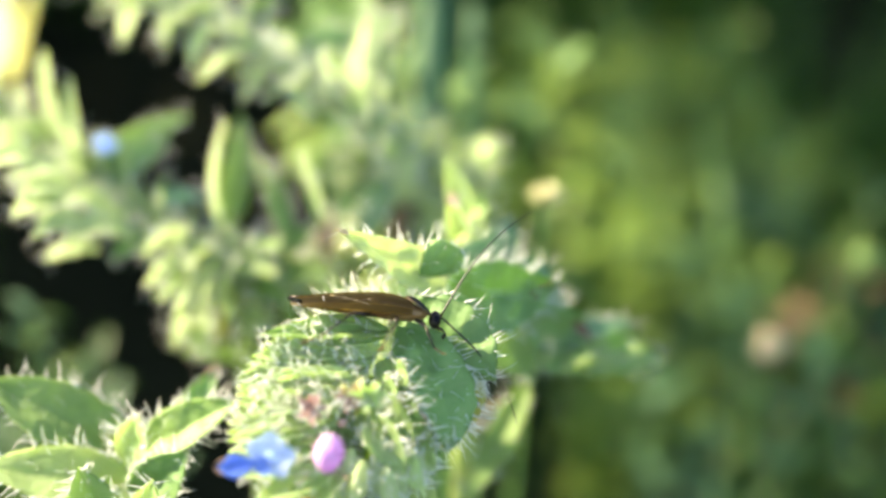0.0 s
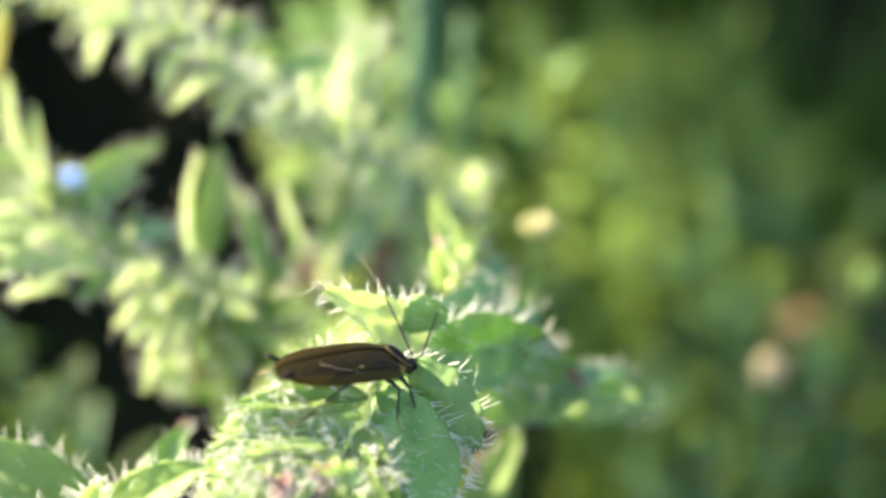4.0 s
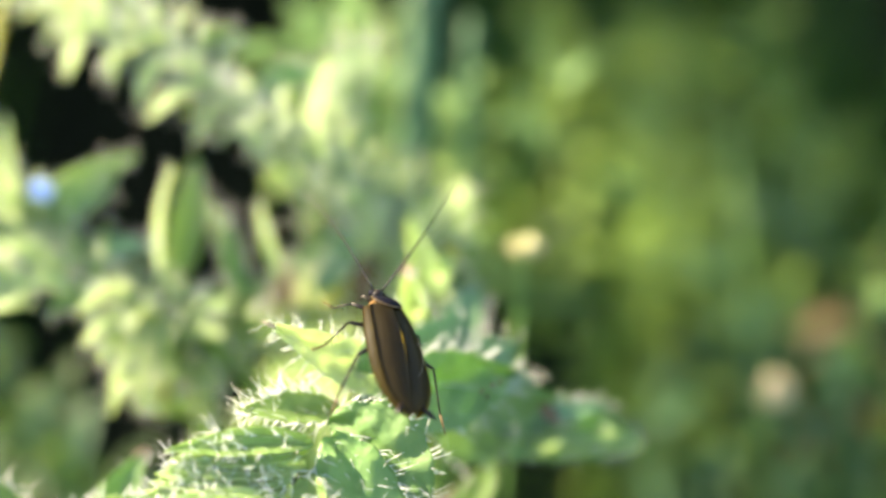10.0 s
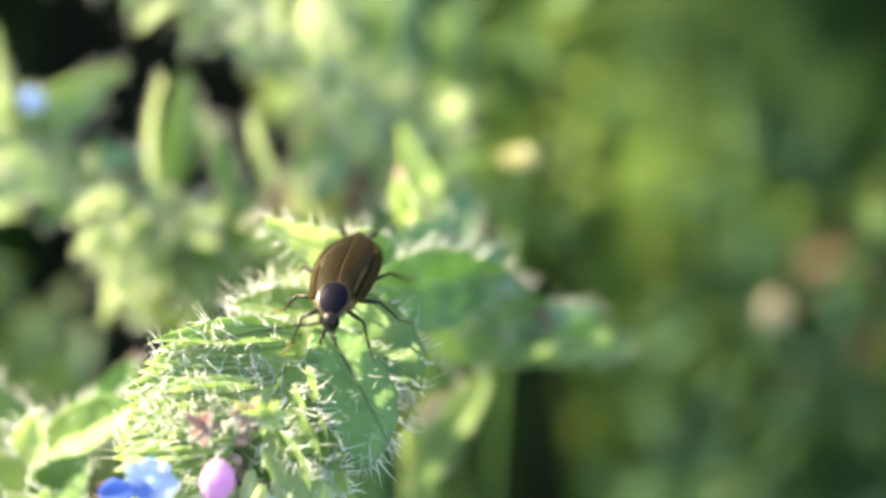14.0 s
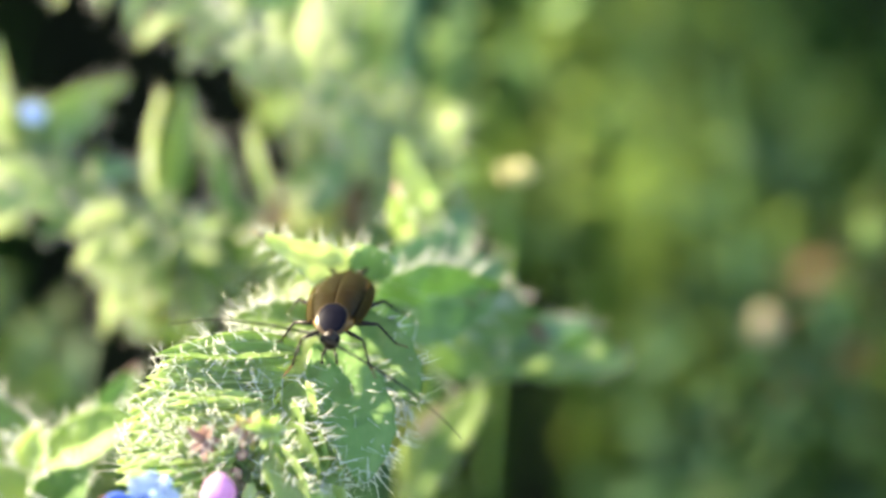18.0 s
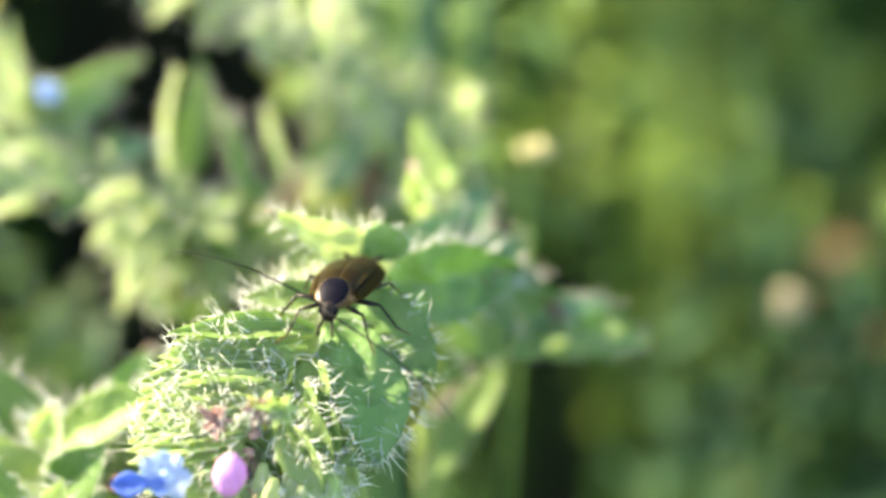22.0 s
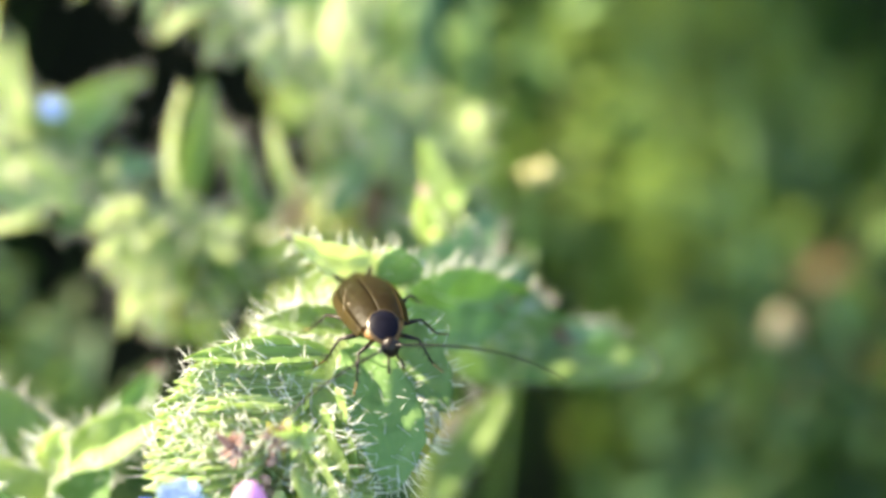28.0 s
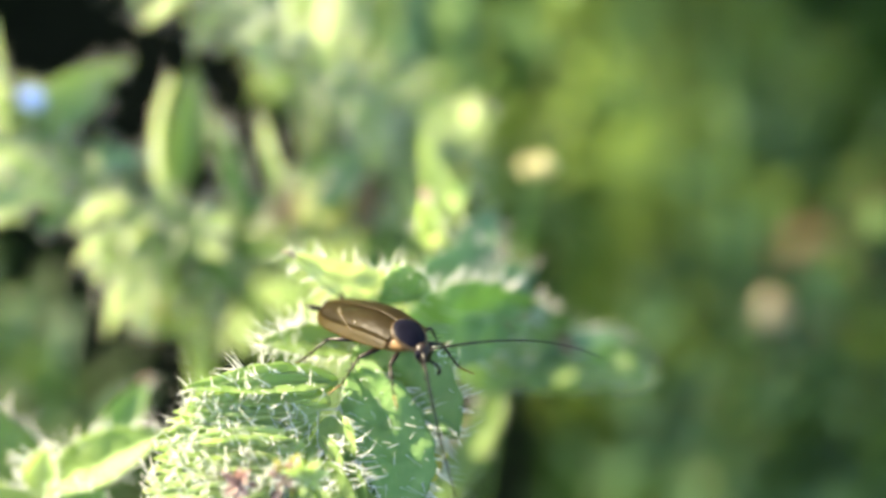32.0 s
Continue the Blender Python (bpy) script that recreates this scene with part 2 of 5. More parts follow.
def stem(parent, pts, radii, mat=None, name="stem", hairs=0, hair=0.8, label=""):
    pts = [V(p) - parent.location for p in pts]
    fine, rr = [], []
    n = len(pts)
    for i in range(n - 1):
        p1, p2 = pts[i], pts[i + 1]
        span = (p2 - p1).length
        m1 = (p2 - pts[i - 1]).normalized() * min(span, (p1 - pts[i - 1]).length) if i else p2 - p1
        m2 = (pts[i + 2] - p1).normalized() * min(span, (pts[i + 2] - p2).length) if i + 2 < n else p2 - p1
        for k in range(6):
            u = k / 6
            fine.append(p1 * (2 * u ** 3 - 3 * u * u + 1) + m1 * (u ** 3 - 2 * u * u + u) + p2 * (3 * u * u - 2 * u ** 3) + m2 * (u ** 3 - u * u))
            rr.append((radii[i] * (1 - u) + radii[i + 1] * u) * MM)
    fine.append(pts[-1])
    rr.append(radii[-1] * MM)
    ob = part(name, tube(fine, rr, 10, name), mat or STALK, parent, label)
    if hairs:
        roots = []
        for _ in range(hairs):
            i = rng.randrange(len(fine) - 1)
            d = (fine[i + 1] - fine[i]).normalized()
            x = Vector([rng.gauss(0, 1) for _ in range(3)])
            x = (x - d * x.dot(d)).normalized()
            roots.append((fine[i].lerp(fine[i + 1], rng.random()) + x * rr[i] * 0.9, x + d * 0.2, hair * MM * rng.uniform(0.5, 1.2), 0.035 * MM))
        hm = part("bristles", hair_mesh(roots), BRISTLE, ob, "stiff white bristles")
        hm["kind"] = "stuff"
    return ob


def calyx(parent, base, way, length, radius, mat=None, hairs=26, name="calyx", label="", opening=0.5):
    """A bell of five pointed lobes round a bud."""
    way = Vector(way).normalized()
    a = V(base) - parent.location
    x = way.orthogonal().normalized()
    y = way.cross(x)
    verts, faces, rings, sides = [], [], 7, 15
    for i in range(rings):
        u = i / (rings - 1)
        for k in range(sides):
            ang = 2 * math.pi * k / sides
            lobe = 0.5 + 0.5 * math.cos(5 * ang)
            r = radius * MM * (0.35 + 1.0 * math.sin(min(u * 1.25, 1) * 1.7) * 0.65)
            z = length * MM * u
            if u > 0.5:
                z *= 0.72 + 0.28 * lobe
                r *= 1 - (u - 0.5) * 2 * (1 - opening) * (0.6 + 0.4 * lobe)
            verts.append(a + way * z + (x * math.cos(ang) + y * math.sin(ang)) * r)
    for i in range(rings - 1):
        for k in range(sides):
            j = (k + 1) % sides
            faces.append((i * sides + k, i * sides + j, (i + 1) * sides + j, (i + 1) * sides + k))
    faces.append(tuple(range(sides))[::-1])
    ob = part(name, raw_mesh(name, verts, faces), mat or LEAF_PALE, parent, label)
    roots = []
    for _ in range(hairs):
        p = verts[rng.randrange(sides, len(verts))]
        out = (p - (a + way * (p - a).dot(way))).normalized()
        roots.append((p, out + way * rng.uniform(0.1, 1.1), MM * rng.uniform(0.45, 1.0), 0.045 * MM))
    if roots:
        hm = part("bristles", hair_mesh(roots), BRISTLE, ob, "stiff white bristles")
        hm["kind"] = "stuff"
    return ob


def bud(parent, place, way, length, radius, mat, name="bud", label=""):
    """A closed bud of overlapping twisted petals."""
    way = Vector(way).normalized()
    a = V(place) - parent.location
    x = way.orthogonal().normalized()
    y = way.cross(x)
    verts, faces, rings, sides = [], [], 12, 20
    for i in range(rings):
        u = i / (rings - 1)
        r = radius * MM * math.sin(math.pi * (0.06 + 0.88 * u)) ** 0.6
        for k in range(sides):
            ang = 2 * math.pi * k / sides
            g = 1 + 0.07 * math.sin(5 * ang + u * 4)
            verts.append(a + way * length * MM * (u - 0.5) + (x * math.cos(ang) + y * math.sin(ang)) * r * g)
    for i in range(rings - 1):
        for k in range(sides):
            j = (k + 1) % sides
            faces.append((i * sides + k, i * sides + j, (i + 1) * sides + j, (i + 1) * sides + k))
    faces += [tuple(range(sides))[::-1], tuple((rings - 1) * sides + k for k in range(sides))]
    return part(name, raw_mesh(name, verts, faces), mat, parent, label)


# ---- the ground ----
gv, gf, gn = [], [], 60
for i in range(gn + 1):
    for j in range(gn + 1):
        x, y = (i / gn - 0.5), (j / gn - 0.5)
        x, y = math.copysign(abs(x * 2) ** 3, x) * 40, math.copysign(abs(y * 2) ** 3, y) * 40
        gv.append((x, y, noise.noise(Vector((x * 5, y * 5, 0))) * 0.012 + noise.noise(Vector((x * 31, y * 31, 4))) * 0.004 - 0.01))
for i in range(gn):
    for j in range(gn):
        gf.append((i * (gn + 1) + j, (i + 1) * (gn + 1) + j, (i + 1) * (gn + 1) + j + 1, i * (gn + 1) + j + 1))
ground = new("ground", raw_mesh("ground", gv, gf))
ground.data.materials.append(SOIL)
tagged(ground, "mossy soil, coloured near-black for shade, under a dense weedy meadow", "ground", kind="structure")

FACING = (0.0, -0.9, 0.42)


# ---- the flowering tip on which the insect stands ----
def flowering_tip():
    base = (-1.1, -5.8, 287.9)
    plant = thing("bugloss_plant", (base[0], base[1], 0), "hairy green bugloss with a bristly flower head", "plant")
    crown = (-1.9, -2.7, 296.8)
    stem(plant, [(base[0], base[1], -2), (base[0], base[1] + 3, 150), (0.3, -7.8, 287.5), crown], [2.4, 2.2, 1.8, 1.2], hairs=160)
    # leaves round the head
    leaf(plant, (2.2, 3.2, 299.6), (-4.1, 3.3, 303.9), 2.7, (-0.1, -0.75, 0.6), LEAF_CREAM, sag=(0.2, 0, -0.3), hairs=90, hair=1.0, nu=28, nv=10, fold=0.3, belly=0.27, wave=0.16, label="pointed green leaf with upright bristles")
    leaf(plant, (-3.5, 3.0, 303.7), (-4.3, 3.2, 304.0), 0.3, (-0.35, -0.6, 0.7), BUFF, nu=8, nv=3, name="leaf_tip", label="withered buff leaf tip")
    leaf(plant, (0.4, 3.0, 300.0), (3.0, 3.2, 302.3), 2.6, (0.5, -0.75, 0.3), LEAF_DARK, sag=(0.2, 0, 0.2), hairs=40, nu=14, nv=6, belly=0.6, curl=0.5, wave=0.05, label="small rounded bumpy leaf")
    # these three take the deeper green to imitate shade on them
    leaf(plant, (1.8, 3.6, 298.0), (9.6, 7.8, 295.6), 4.6, (0.05, -0.9, 0.45), LEAF_DARK, sag=(0, -0.3, -0.2), hairs=100, hair=1.1, nu=26, nv=10, fold=0.16, belly=0.38, edge=0.55, wave=0.16, label="broad leaf with shade in its colour and a bristly rim")
    leaf(plant, (-0.7, -0.1, 299.9), (4.8, -4.1, 298.3), 4.4, (0.5, -0.85, 0.05), LEAF_DARK, sag=(0.5, -0.3, 0.6), hairs=120, nu=26, nv=10, belly=0.42, wave=0.09, curl=0.2, label="broad curled leaf with shade in its colour")
    leaf(plant, (-0.5, -1.8, 300.5), (1.9, -8.5, 297.3), 4.3, (0.5, -0.85, 0.1), LEAF_DARK, sag=(0.9, -0.5, 0.2), hairs=170, edge=0.5, nu=26, nv=10, belly=0.42, fold=0.2, curl=0.3, wave=0.09, label="drooping leaf with shade in its colour")
    # the yellow tone puts sunlight into this leaf's colour
    leaf(plant, (2.4, -1.3, 298.4), (1.6, -6.5, 295.4), 2.8, (0.3, -0.6, 0.5), LEAF_YELLOW, sag=(0.7, 0, 0), hairs=170, hair=0.8, nu=22, nv=8, belly=0.45, label="yellow-green leaf with sunlight in its colour")
    leaf(plant, (-0.0, 1.0, 299.1), (-5.5, 0.2, 300.2), 1.9, (-0.2, -0.5, 0.8), LEAF, sag=(0, 0, 0.3), hairs=190, hair=0.95, nu=18, nv=6, belly=0.4)
    leaf(plant, (1.9, 5.4, 295.9), (7.0, 11.0, 297.2), 3.8, (0.1, -0.8, 0.5), LEAF_BLUE, hairs=24, hair=1.0, nu=16, nv=7, label="bluish hairy leaf")
    leaf(plant, (2.4, 7.9, 293.6), (9.9, 12.3, 293.6), 4.0, (0.1, -0.8, 0.5), LEAF_BLUE, hairs=20, hair=1.0, nu=14, nv=6, label="bluish hairy leaf")
    leaf(plant, (2.2, 9.5, 290.2), (18.7, 11.8, 284.5), 4.4, (0.2, -0.85, 0.5), LEAF_DARK, sag=(0, 0, 0.6), hairs=60, nu=18, nv=7, belly=0.5, fold=0.3)
    leaf(plant, (3.0, 10.5, 291.3), (13.1, 11.5, 287.3), 5.0, (0.2, -0.9, 0.4), LEAF_BLUE, nu=14, nv=6)
    # pale pieces standing in for sun patches along the spread leaf
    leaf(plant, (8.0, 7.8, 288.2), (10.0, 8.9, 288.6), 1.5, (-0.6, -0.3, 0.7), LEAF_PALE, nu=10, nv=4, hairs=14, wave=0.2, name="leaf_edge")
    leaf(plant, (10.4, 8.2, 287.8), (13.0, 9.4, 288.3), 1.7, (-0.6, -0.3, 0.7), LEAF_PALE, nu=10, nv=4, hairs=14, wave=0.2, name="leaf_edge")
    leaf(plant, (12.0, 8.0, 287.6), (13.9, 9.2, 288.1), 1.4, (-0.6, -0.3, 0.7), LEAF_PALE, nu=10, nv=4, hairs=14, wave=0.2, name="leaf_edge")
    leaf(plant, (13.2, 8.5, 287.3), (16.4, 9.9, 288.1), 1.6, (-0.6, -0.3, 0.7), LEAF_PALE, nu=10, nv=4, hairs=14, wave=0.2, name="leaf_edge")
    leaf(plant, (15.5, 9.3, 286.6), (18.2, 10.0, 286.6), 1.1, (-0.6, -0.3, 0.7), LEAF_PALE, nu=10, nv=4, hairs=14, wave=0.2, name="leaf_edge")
    leaf(plant, (10.9, 9.4, 289.9), (15.8, 10.7, 289.7), 1.3, (-0.3, -0.6, 0.7), LEAF_BLUE, nu=10, nv=4, hairs=16, wave=0.2)
    leaf(plant, (3.8, 10.4, 293.3), (11.1, 11.7, 290.7), 3.0, (0.2, -0.85, 0.5), LEAF_BLUE, nu=12, nv=5, hairs=40, wave=0.12)
    leaf(plant, (4.5, 7.5, 292.1), (8.8, 7.6, 287.9), 3.2, (0.2, -0.85, 0.5), LEAF, nu=12, nv=5, hairs=30, wave=0.12)
    leaf(plant, (11.3, 9.9, 290.6), (12.6, 8.9, 289.5), 0.7, FACING, BROWN, nu=8, nv=3, name="withered_tip", label="withered brown leaf tip")
    for bx, by, bz in ((7.3, 3.0, 298.9), (7.9, 3.4, 299.0), (7.6, 2.9, 298.6), (8.3, 3.5, 299.1)):
        leaf(plant, (bx, by - 0.25, bz), (bx + 0.2, by - 0.3, bz + 0.45), 0.12, FACING, BROWN, nu=6, nv=2, name="brown_mark", thick=0.06)
    leaf(plant, (2.3, 2.6, 277.9), (8.5, 10.2, 284.8), 2.2, (-0.2, -0.8, 0.4), LEAF, sag=(0.2, 0, 0.2), nu=16, nv=6, belly=0.62, hairs=40, label="yellow-green upright leaf")
    leaf(plant, (4.0, 4.2, 285.8), (5.8, 5.7, 287.4), 1.2, (0.2, -0.8, 0.3), BUFF, nu=10, nv=4, name="bract", label="pinkish dry bract")
    leaf(plant, (-0.1, 2.0, 291.8), (1.6, 0.7, 290.2), 1.6, FACING, PINKISH, nu=8, nv=4, name="bract")
    # bracts and calyces of the coiled head
    c = Vector((-4.5, -5.0, 295.6))
    right, up, back = Vector((1, 0, 0)), Vector((0, 0.64, 0.77)), Vector((0, 0.77, -0.64))
    def dome(x, y, out=0.0):
        q = min(0.98, math.hypot(x, y))
        z = -math.sqrt(1 - q * q)
        n = (right * x / 3.4 + up * y / 4.5 + back * z / 4.1).normalized()
        return c + right * (x * 3.4 + 0.7) + up * y * 4.5 + back * z * 4.1 + n * out, n

    # layered bracts sweeping round the coil
    for root, tip, wide, mat, face, hairs in (
        ((-1.2, -2.8, 301.1), (-8.1, -4.7, 302.7), 1.6, LEAF, (-0.1, -0.5, 0.85), 26),
        ((-1.5, -3.7, 300.6), (-8.1, -5.2, 302.1), 1.5, LEAF_PALE, (-0.25, -0.7, 0.6), 26),
        ((-2.1, -4.6, 300.5), (-8.9, -5.7, 301.5), 1.6, LEAF_PALE, (-0.3, -0.6, 0.7), 26),
        ((-2.3, -5.4, 300.5), (-9.3, -6.4, 301.1), 1.6, LEAF, (-0.2, -0.55, 0.8), 26),
        ((-2.5, -6.3, 300.4), (-9.4, -7.2, 300.6), 1.6, LEAF_PALE, (-0.3, -0.7, 0.6), 26),
        ((-3.1, -7.1, 300.2), (-9.7, -8.0, 299.9), 1.6, LEAF_PALE, (-0.3, -0.7, 0.6), 26),
        ((-3.6, -7.7, 299.9), (-9.8, -8.8, 299.4), 1.6, LEAF_PALE, (-0.35, -0.65, 0.7), 26),
        ((-4.0, -8.5, 299.5), (-9.7, -9.7, 298.9), 1.6, LEAF_PALE, (-0.4, -0.7, 0.6), 26),
        ((-4.1, -9.4, 298.8), (-9.3, -10.7, 298.1), 1.6, LEAF_PALE, (-0.4, -0.7, 0.5), 26),
        ((-3.9, -10.1, 298.3), (-8.2, -11.6, 297.3), 1.6, LEAF_PALE, (-0.4, -0.8, 0.4), 26),
        ((-3.6, -10.4, 298.0), (-6.6, -12.1, 296.7), 1.6, LEAF_PALE, (-0.3, -0.8, 0.4), 26),
        ((-1.2, -6.6, 299.7), (0.4, -8.8, 298.6), 1.7, LEAF, (0.1, -0.8, 0.5), 26),
        ((-2.0, -6.8, 300.0), (0.1, -9.4, 298.0), 1.8, LEAF, (0.15, -0.8, 0.5), 26),
        ((-2.4, -7.9, 299.5), (-0.4, -10.2, 297.4), 1.8, LEAF_PALE, (0.1, -0.85, 0.4), 26),
        ((-1.0, -7.1, 299.1), (1.2, -8.8, 297.6), 1.5, LEAF, (0.3, -0.8, 0.4), 26),
        ((-0.5, -7.9, 297.9), (1.2, -9.3, 296.6), 1.4, LEAF_PALE, (0.3, -0.8, 0.4), 26),
        ((-1.6, -8.4, 298.4), (0.5, -10.5, 296.4), 1.6, LEAF_PALE, (0.2, -0.85, 0.4), 26),
        ((-1.4, -3.0, 300.9), (-7.9, -4.9, 302.3), 1.5, LEAF_PALE, (-0.3, -0.65, 0.65), 40),
        ((-1.9, -4.2, 300.5), (-8.6, -5.4, 301.8), 1.5, LEAF_PALE, (-0.3, -0.65, 0.65), 40),
        ((-2.2, -5.0, 300.5), (-9.1, -6.1, 301.3), 1.5, LEAF_PALE, (-0.3, -0.65, 0.65), 40),
        ((-2.4, -5.9, 300.4), (-9.4, -6.8, 300.8), 1.5, LEAF_PALE, (-0.3, -0.65, 0.65), 40),
        ((-2.8, -6.7, 300.3), (-9.6, -7.6, 300.3), 1.5, LEAF_PALE, (-0.3, -0.65, 0.65), 40),
        ((-3.4, -7.4, 300.1), (-9.8, -8.4, 299.7), 1.5, LEAF_PALE, (-0.3, -0.65, 0.65), 40),
        ((-3.8, -8.2, 299.7), (-9.8, -9.2, 299.2), 1.5, LEAF_PALE, (-0.3, -0.65, 0.65), 40),
        ((-4.0, -9.0, 299.1), (-9.5, -10.2, 298.5), 1.5, LEAF_PALE, (-0.3, -0.65, 0.65), 40),
        ((-1.5, -4.5, 300.5), (-0.3, -7.0, 299.6), 1.7, LEAF, (0.0, -0.8, 0.5), 40),
        ((-2.0, -5.6, 300.3), (-0.8, -7.9, 299.2), 1.6, LEAF, (0.0, -0.8, 0.5), 40),
        ((-1.2, -5.5, 299.9), (0.4, -7.8, 298.8), 1.5, LEAF, (0.0, -0.8, 0.5), 40),
    ):
        leaf(plant, root, tip, wide, face, mat, sag=Vector(face) * 0.3, hairs=hairs, hair=0.75, nu=20, nv=6, name="bract", fold=0.28, thick=0.18, belly=0.4, wave=0.10, edge=0.9)
    # smaller bracts between them
    for i in range(34):
        q = math.sqrt((i + 0.5) / 34) * 1.0
        a = i * 2.3999
        x, y = math.cos(a), math.sin(a)
        if (q > 0.62 and x > 0.3 and y > -0.35) or y * q > 0.8:
            continue
        root, n0 = dome(x * max(0.02, q - 0.36) - 0.06, y * max(0.02, q - 0.36) - 0.06, 0.0)
        tip, n = dome(x * q * 0.98, y * q * 0.98, 0.1)
        radial = (right * x + up * y).normalized()
        tip += radial * (0.2 + 1.0 * q ** 3) + n * rng.uniform(0.0, 0.5) - right * 0.4
        leaf(plant, root, tip, rng.uniform(1.4, 2.2), n + n0, LEAF if i % 4 else LEAF_PALE, sag=n * 0.2, hairs=16, hair=0.8 + 0.25 * q, nu=12, nv=4, name="bract", fold=0.3, thick=0.2, belly=0.45, wave=0.1)
    # withered flowers and small buds in the middle of the coil
    for i in range(26):
        x, y = rng.uniform(-0.55, 0.25), rng.uniform(-0.5, 0.2)
        p, n = dome(x, y, 0.75)
        d = n * 0.6 + Vector([rng.uniform(-0.8, 0.8) for _ in range(3)]) - up * 0.3
        if i % 4:
            leaf(plant, p, p + d.normalized() * rng.uniform(0.9, 1.9), rng.uniform(0.3, 0.55), n + up, BUFF if i % 2 else BROWN, nu=8, nv=3, name="withered_calyx", fold=0.4, label="withered brown calyx tip")
        else:
            bud(plant, p + n * 0.3, d, 0.9, rng.uniform(0.22, 0.34), PINKISH, label="tiny pinkish bud")
    # cream calyces hanging under the coil
    for base, way, ln in (
        ((-3.2, -9.6, 298.8), (-0.12, -0.55, -0.75), 2.8),
        ((-2.0, -9.5, 298.4), (0.00, -0.55, -0.75), 2.8),
        ((-1.1, -9.3, 298.2), (0.16, -0.55, -0.75), 2.8),
        ((-2.6, -10.3, 298.6), (-0.24, -0.55, -0.75), 2.8),
        ((-1.4, -10.2, 298.0), (0.08, -0.55, -0.75), 2.8),
        ((-0.4, -9.0, 297.9), (0.32, -0.55, -0.75), 2.8),
    ):
        calyx(plant, base, way, ln, 0.62, LEAF_CREAM, hairs=36, label="cream-green hairy calyx")
    core = part("flower_head_core", bumpy(3.6, 0.35, 7), LEAF, plant, "green core of the coiled head")
    core.location = V(c) - plant.location
    # flowers and buds
    f = part("flower", raw_mesh("flower", *cup(1.0)), SKYBLUE, plant, "small open blue flower")
    f.matrix_local = Matrix.Translation(V((-7.1, -11.8, 300.8)) - plant.location) @ Vector((-0.25, -0.85, 0.25)).to_track_quat("Z", "Y").to_matrix().to_4x4() @ Matrix.Scale(0.78, 4)
    for k in range(5):
        petal(f, k)
    d = leaf(plant, (-7.9, -11.6, 300.0), (-9.9, -11.7, 299.8), 1.15, (-0.1, -0.8, 0.4), BLUE, nu=8, nv=4, name="petal", belly=0.55, label="deep blue wilting petal")
    leaf(plant, (-9.3, -11.5, 299.8), (-10.2, -11.6, 299.7), 0.9, FACING, BROWN, nu=6, nv=3, name="withered_petal", label="withered brown petal tip")
    bud(plant, (-4.2, -11.8, 300.8), (-0.1, -0.5, -0.7), 1.9, 0.76, VIOLET, label="closed violet flower bud")
    for place, n, ln, mat, name, label in (((-5.2, -8.9, 301.2), 7, 1.0, PINKISH, "dry_petal", "pinkish dry petal"), ((-3.2, -8.7, 301.7), 6, 0.9, PINKISH, "dry_petal", "pinkish dry petal"),
                                           ((-3.0, -8.6, 301.6), 5, 1.0, LEAF_YELLOW, "sepal", "yellow-green sepal"), ((-2.1, -8.9, 301.9), 6, 1.25, LEAF_PALE, "sepal", "pale green star-shaped sepal")):
        q = Vector(place)
        for k in range(n):
            a = 2 * math.pi * k / n + rng.uniform(-0.3, 0.3)
            d = right * math.cos(a) + up * math.sin(a) - back * rng.uniform(0.2, 0.9)
            leaf(plant, q, q + d.normalized() * ln * rng.uniform(0.7, 1.15), 0.42, (-0.3, -0.7, 0.5), mat, nu=8, nv=3, name=name, fold=0.3, belly=0.4, hairs=5, hair=0.5, label=label)
    calyx(plant, (-3.5, -11.1, 297.3), (-0.2, -0.6, -0.6), 3.0, 0.9, LEAF_PALE, hairs=60)
    calyx(plant, (-1.6, -10.3, 296.2), (0.5, -0.5, -0.6), 3.2, 0.9, LEAF_PALE, hairs=60)
    calyx(plant, (-6.5, -11.5, 296.9), (-0.5, -0.6, -0.6), 3.2, 0.9, LEAF_PALE, hairs=60)
    leaf(plant, (-6.1, -13.6, 298.6), (-4.4, -13.5, 298.7), 0.9, FACING, ORANGE, nu=8, nv=3, name="petal", label="fallen orange petal")
    return plant


def bumpy(radius, depth, seed):
    """A knobbly rounded lump."""
    v, f, n, m = [], [], 40, 24
    for i in range(m + 1):
        for k in range(n):
            th, ph = math.pi * i / m, 2 * math.pi * k / n
            d = Vector((math.sin(th) * math.cos(ph), math.sin(th) * math.sin(ph), math.cos(th)))
            v.append(d * (radius + depth * noise.noise(d * 5 + Vector((seed, 0, 0)))) * MM)
    for i in range(m):
        for k in range(n):
            j = (k + 1) % n
            f.append((i * n + k, (i + 1) * n + k, (i + 1) * n + j, i * n + j))
    return raw_mesh("lump", v, f)


def cup(r):
    v, f = [], []
    for i in range(5):
        for k in range(12):
            a = k * math.pi / 6
            rr = (0.35, 0.4, 0.45, 0.6, 0.35)[i] * r * MM
            v.append((rr * math.cos(a), rr * math.sin(a), (-1.5, -0.8, -0.3, 0, 0.08)[i] * MM))
    for i in range(4):
        for k in range(12):
            j = (k + 1) % 12
            f.append((i * 12 + k, i * 12 + j, (i + 1) * 12 + j, (i + 1) * 12 + k))
    return v, f


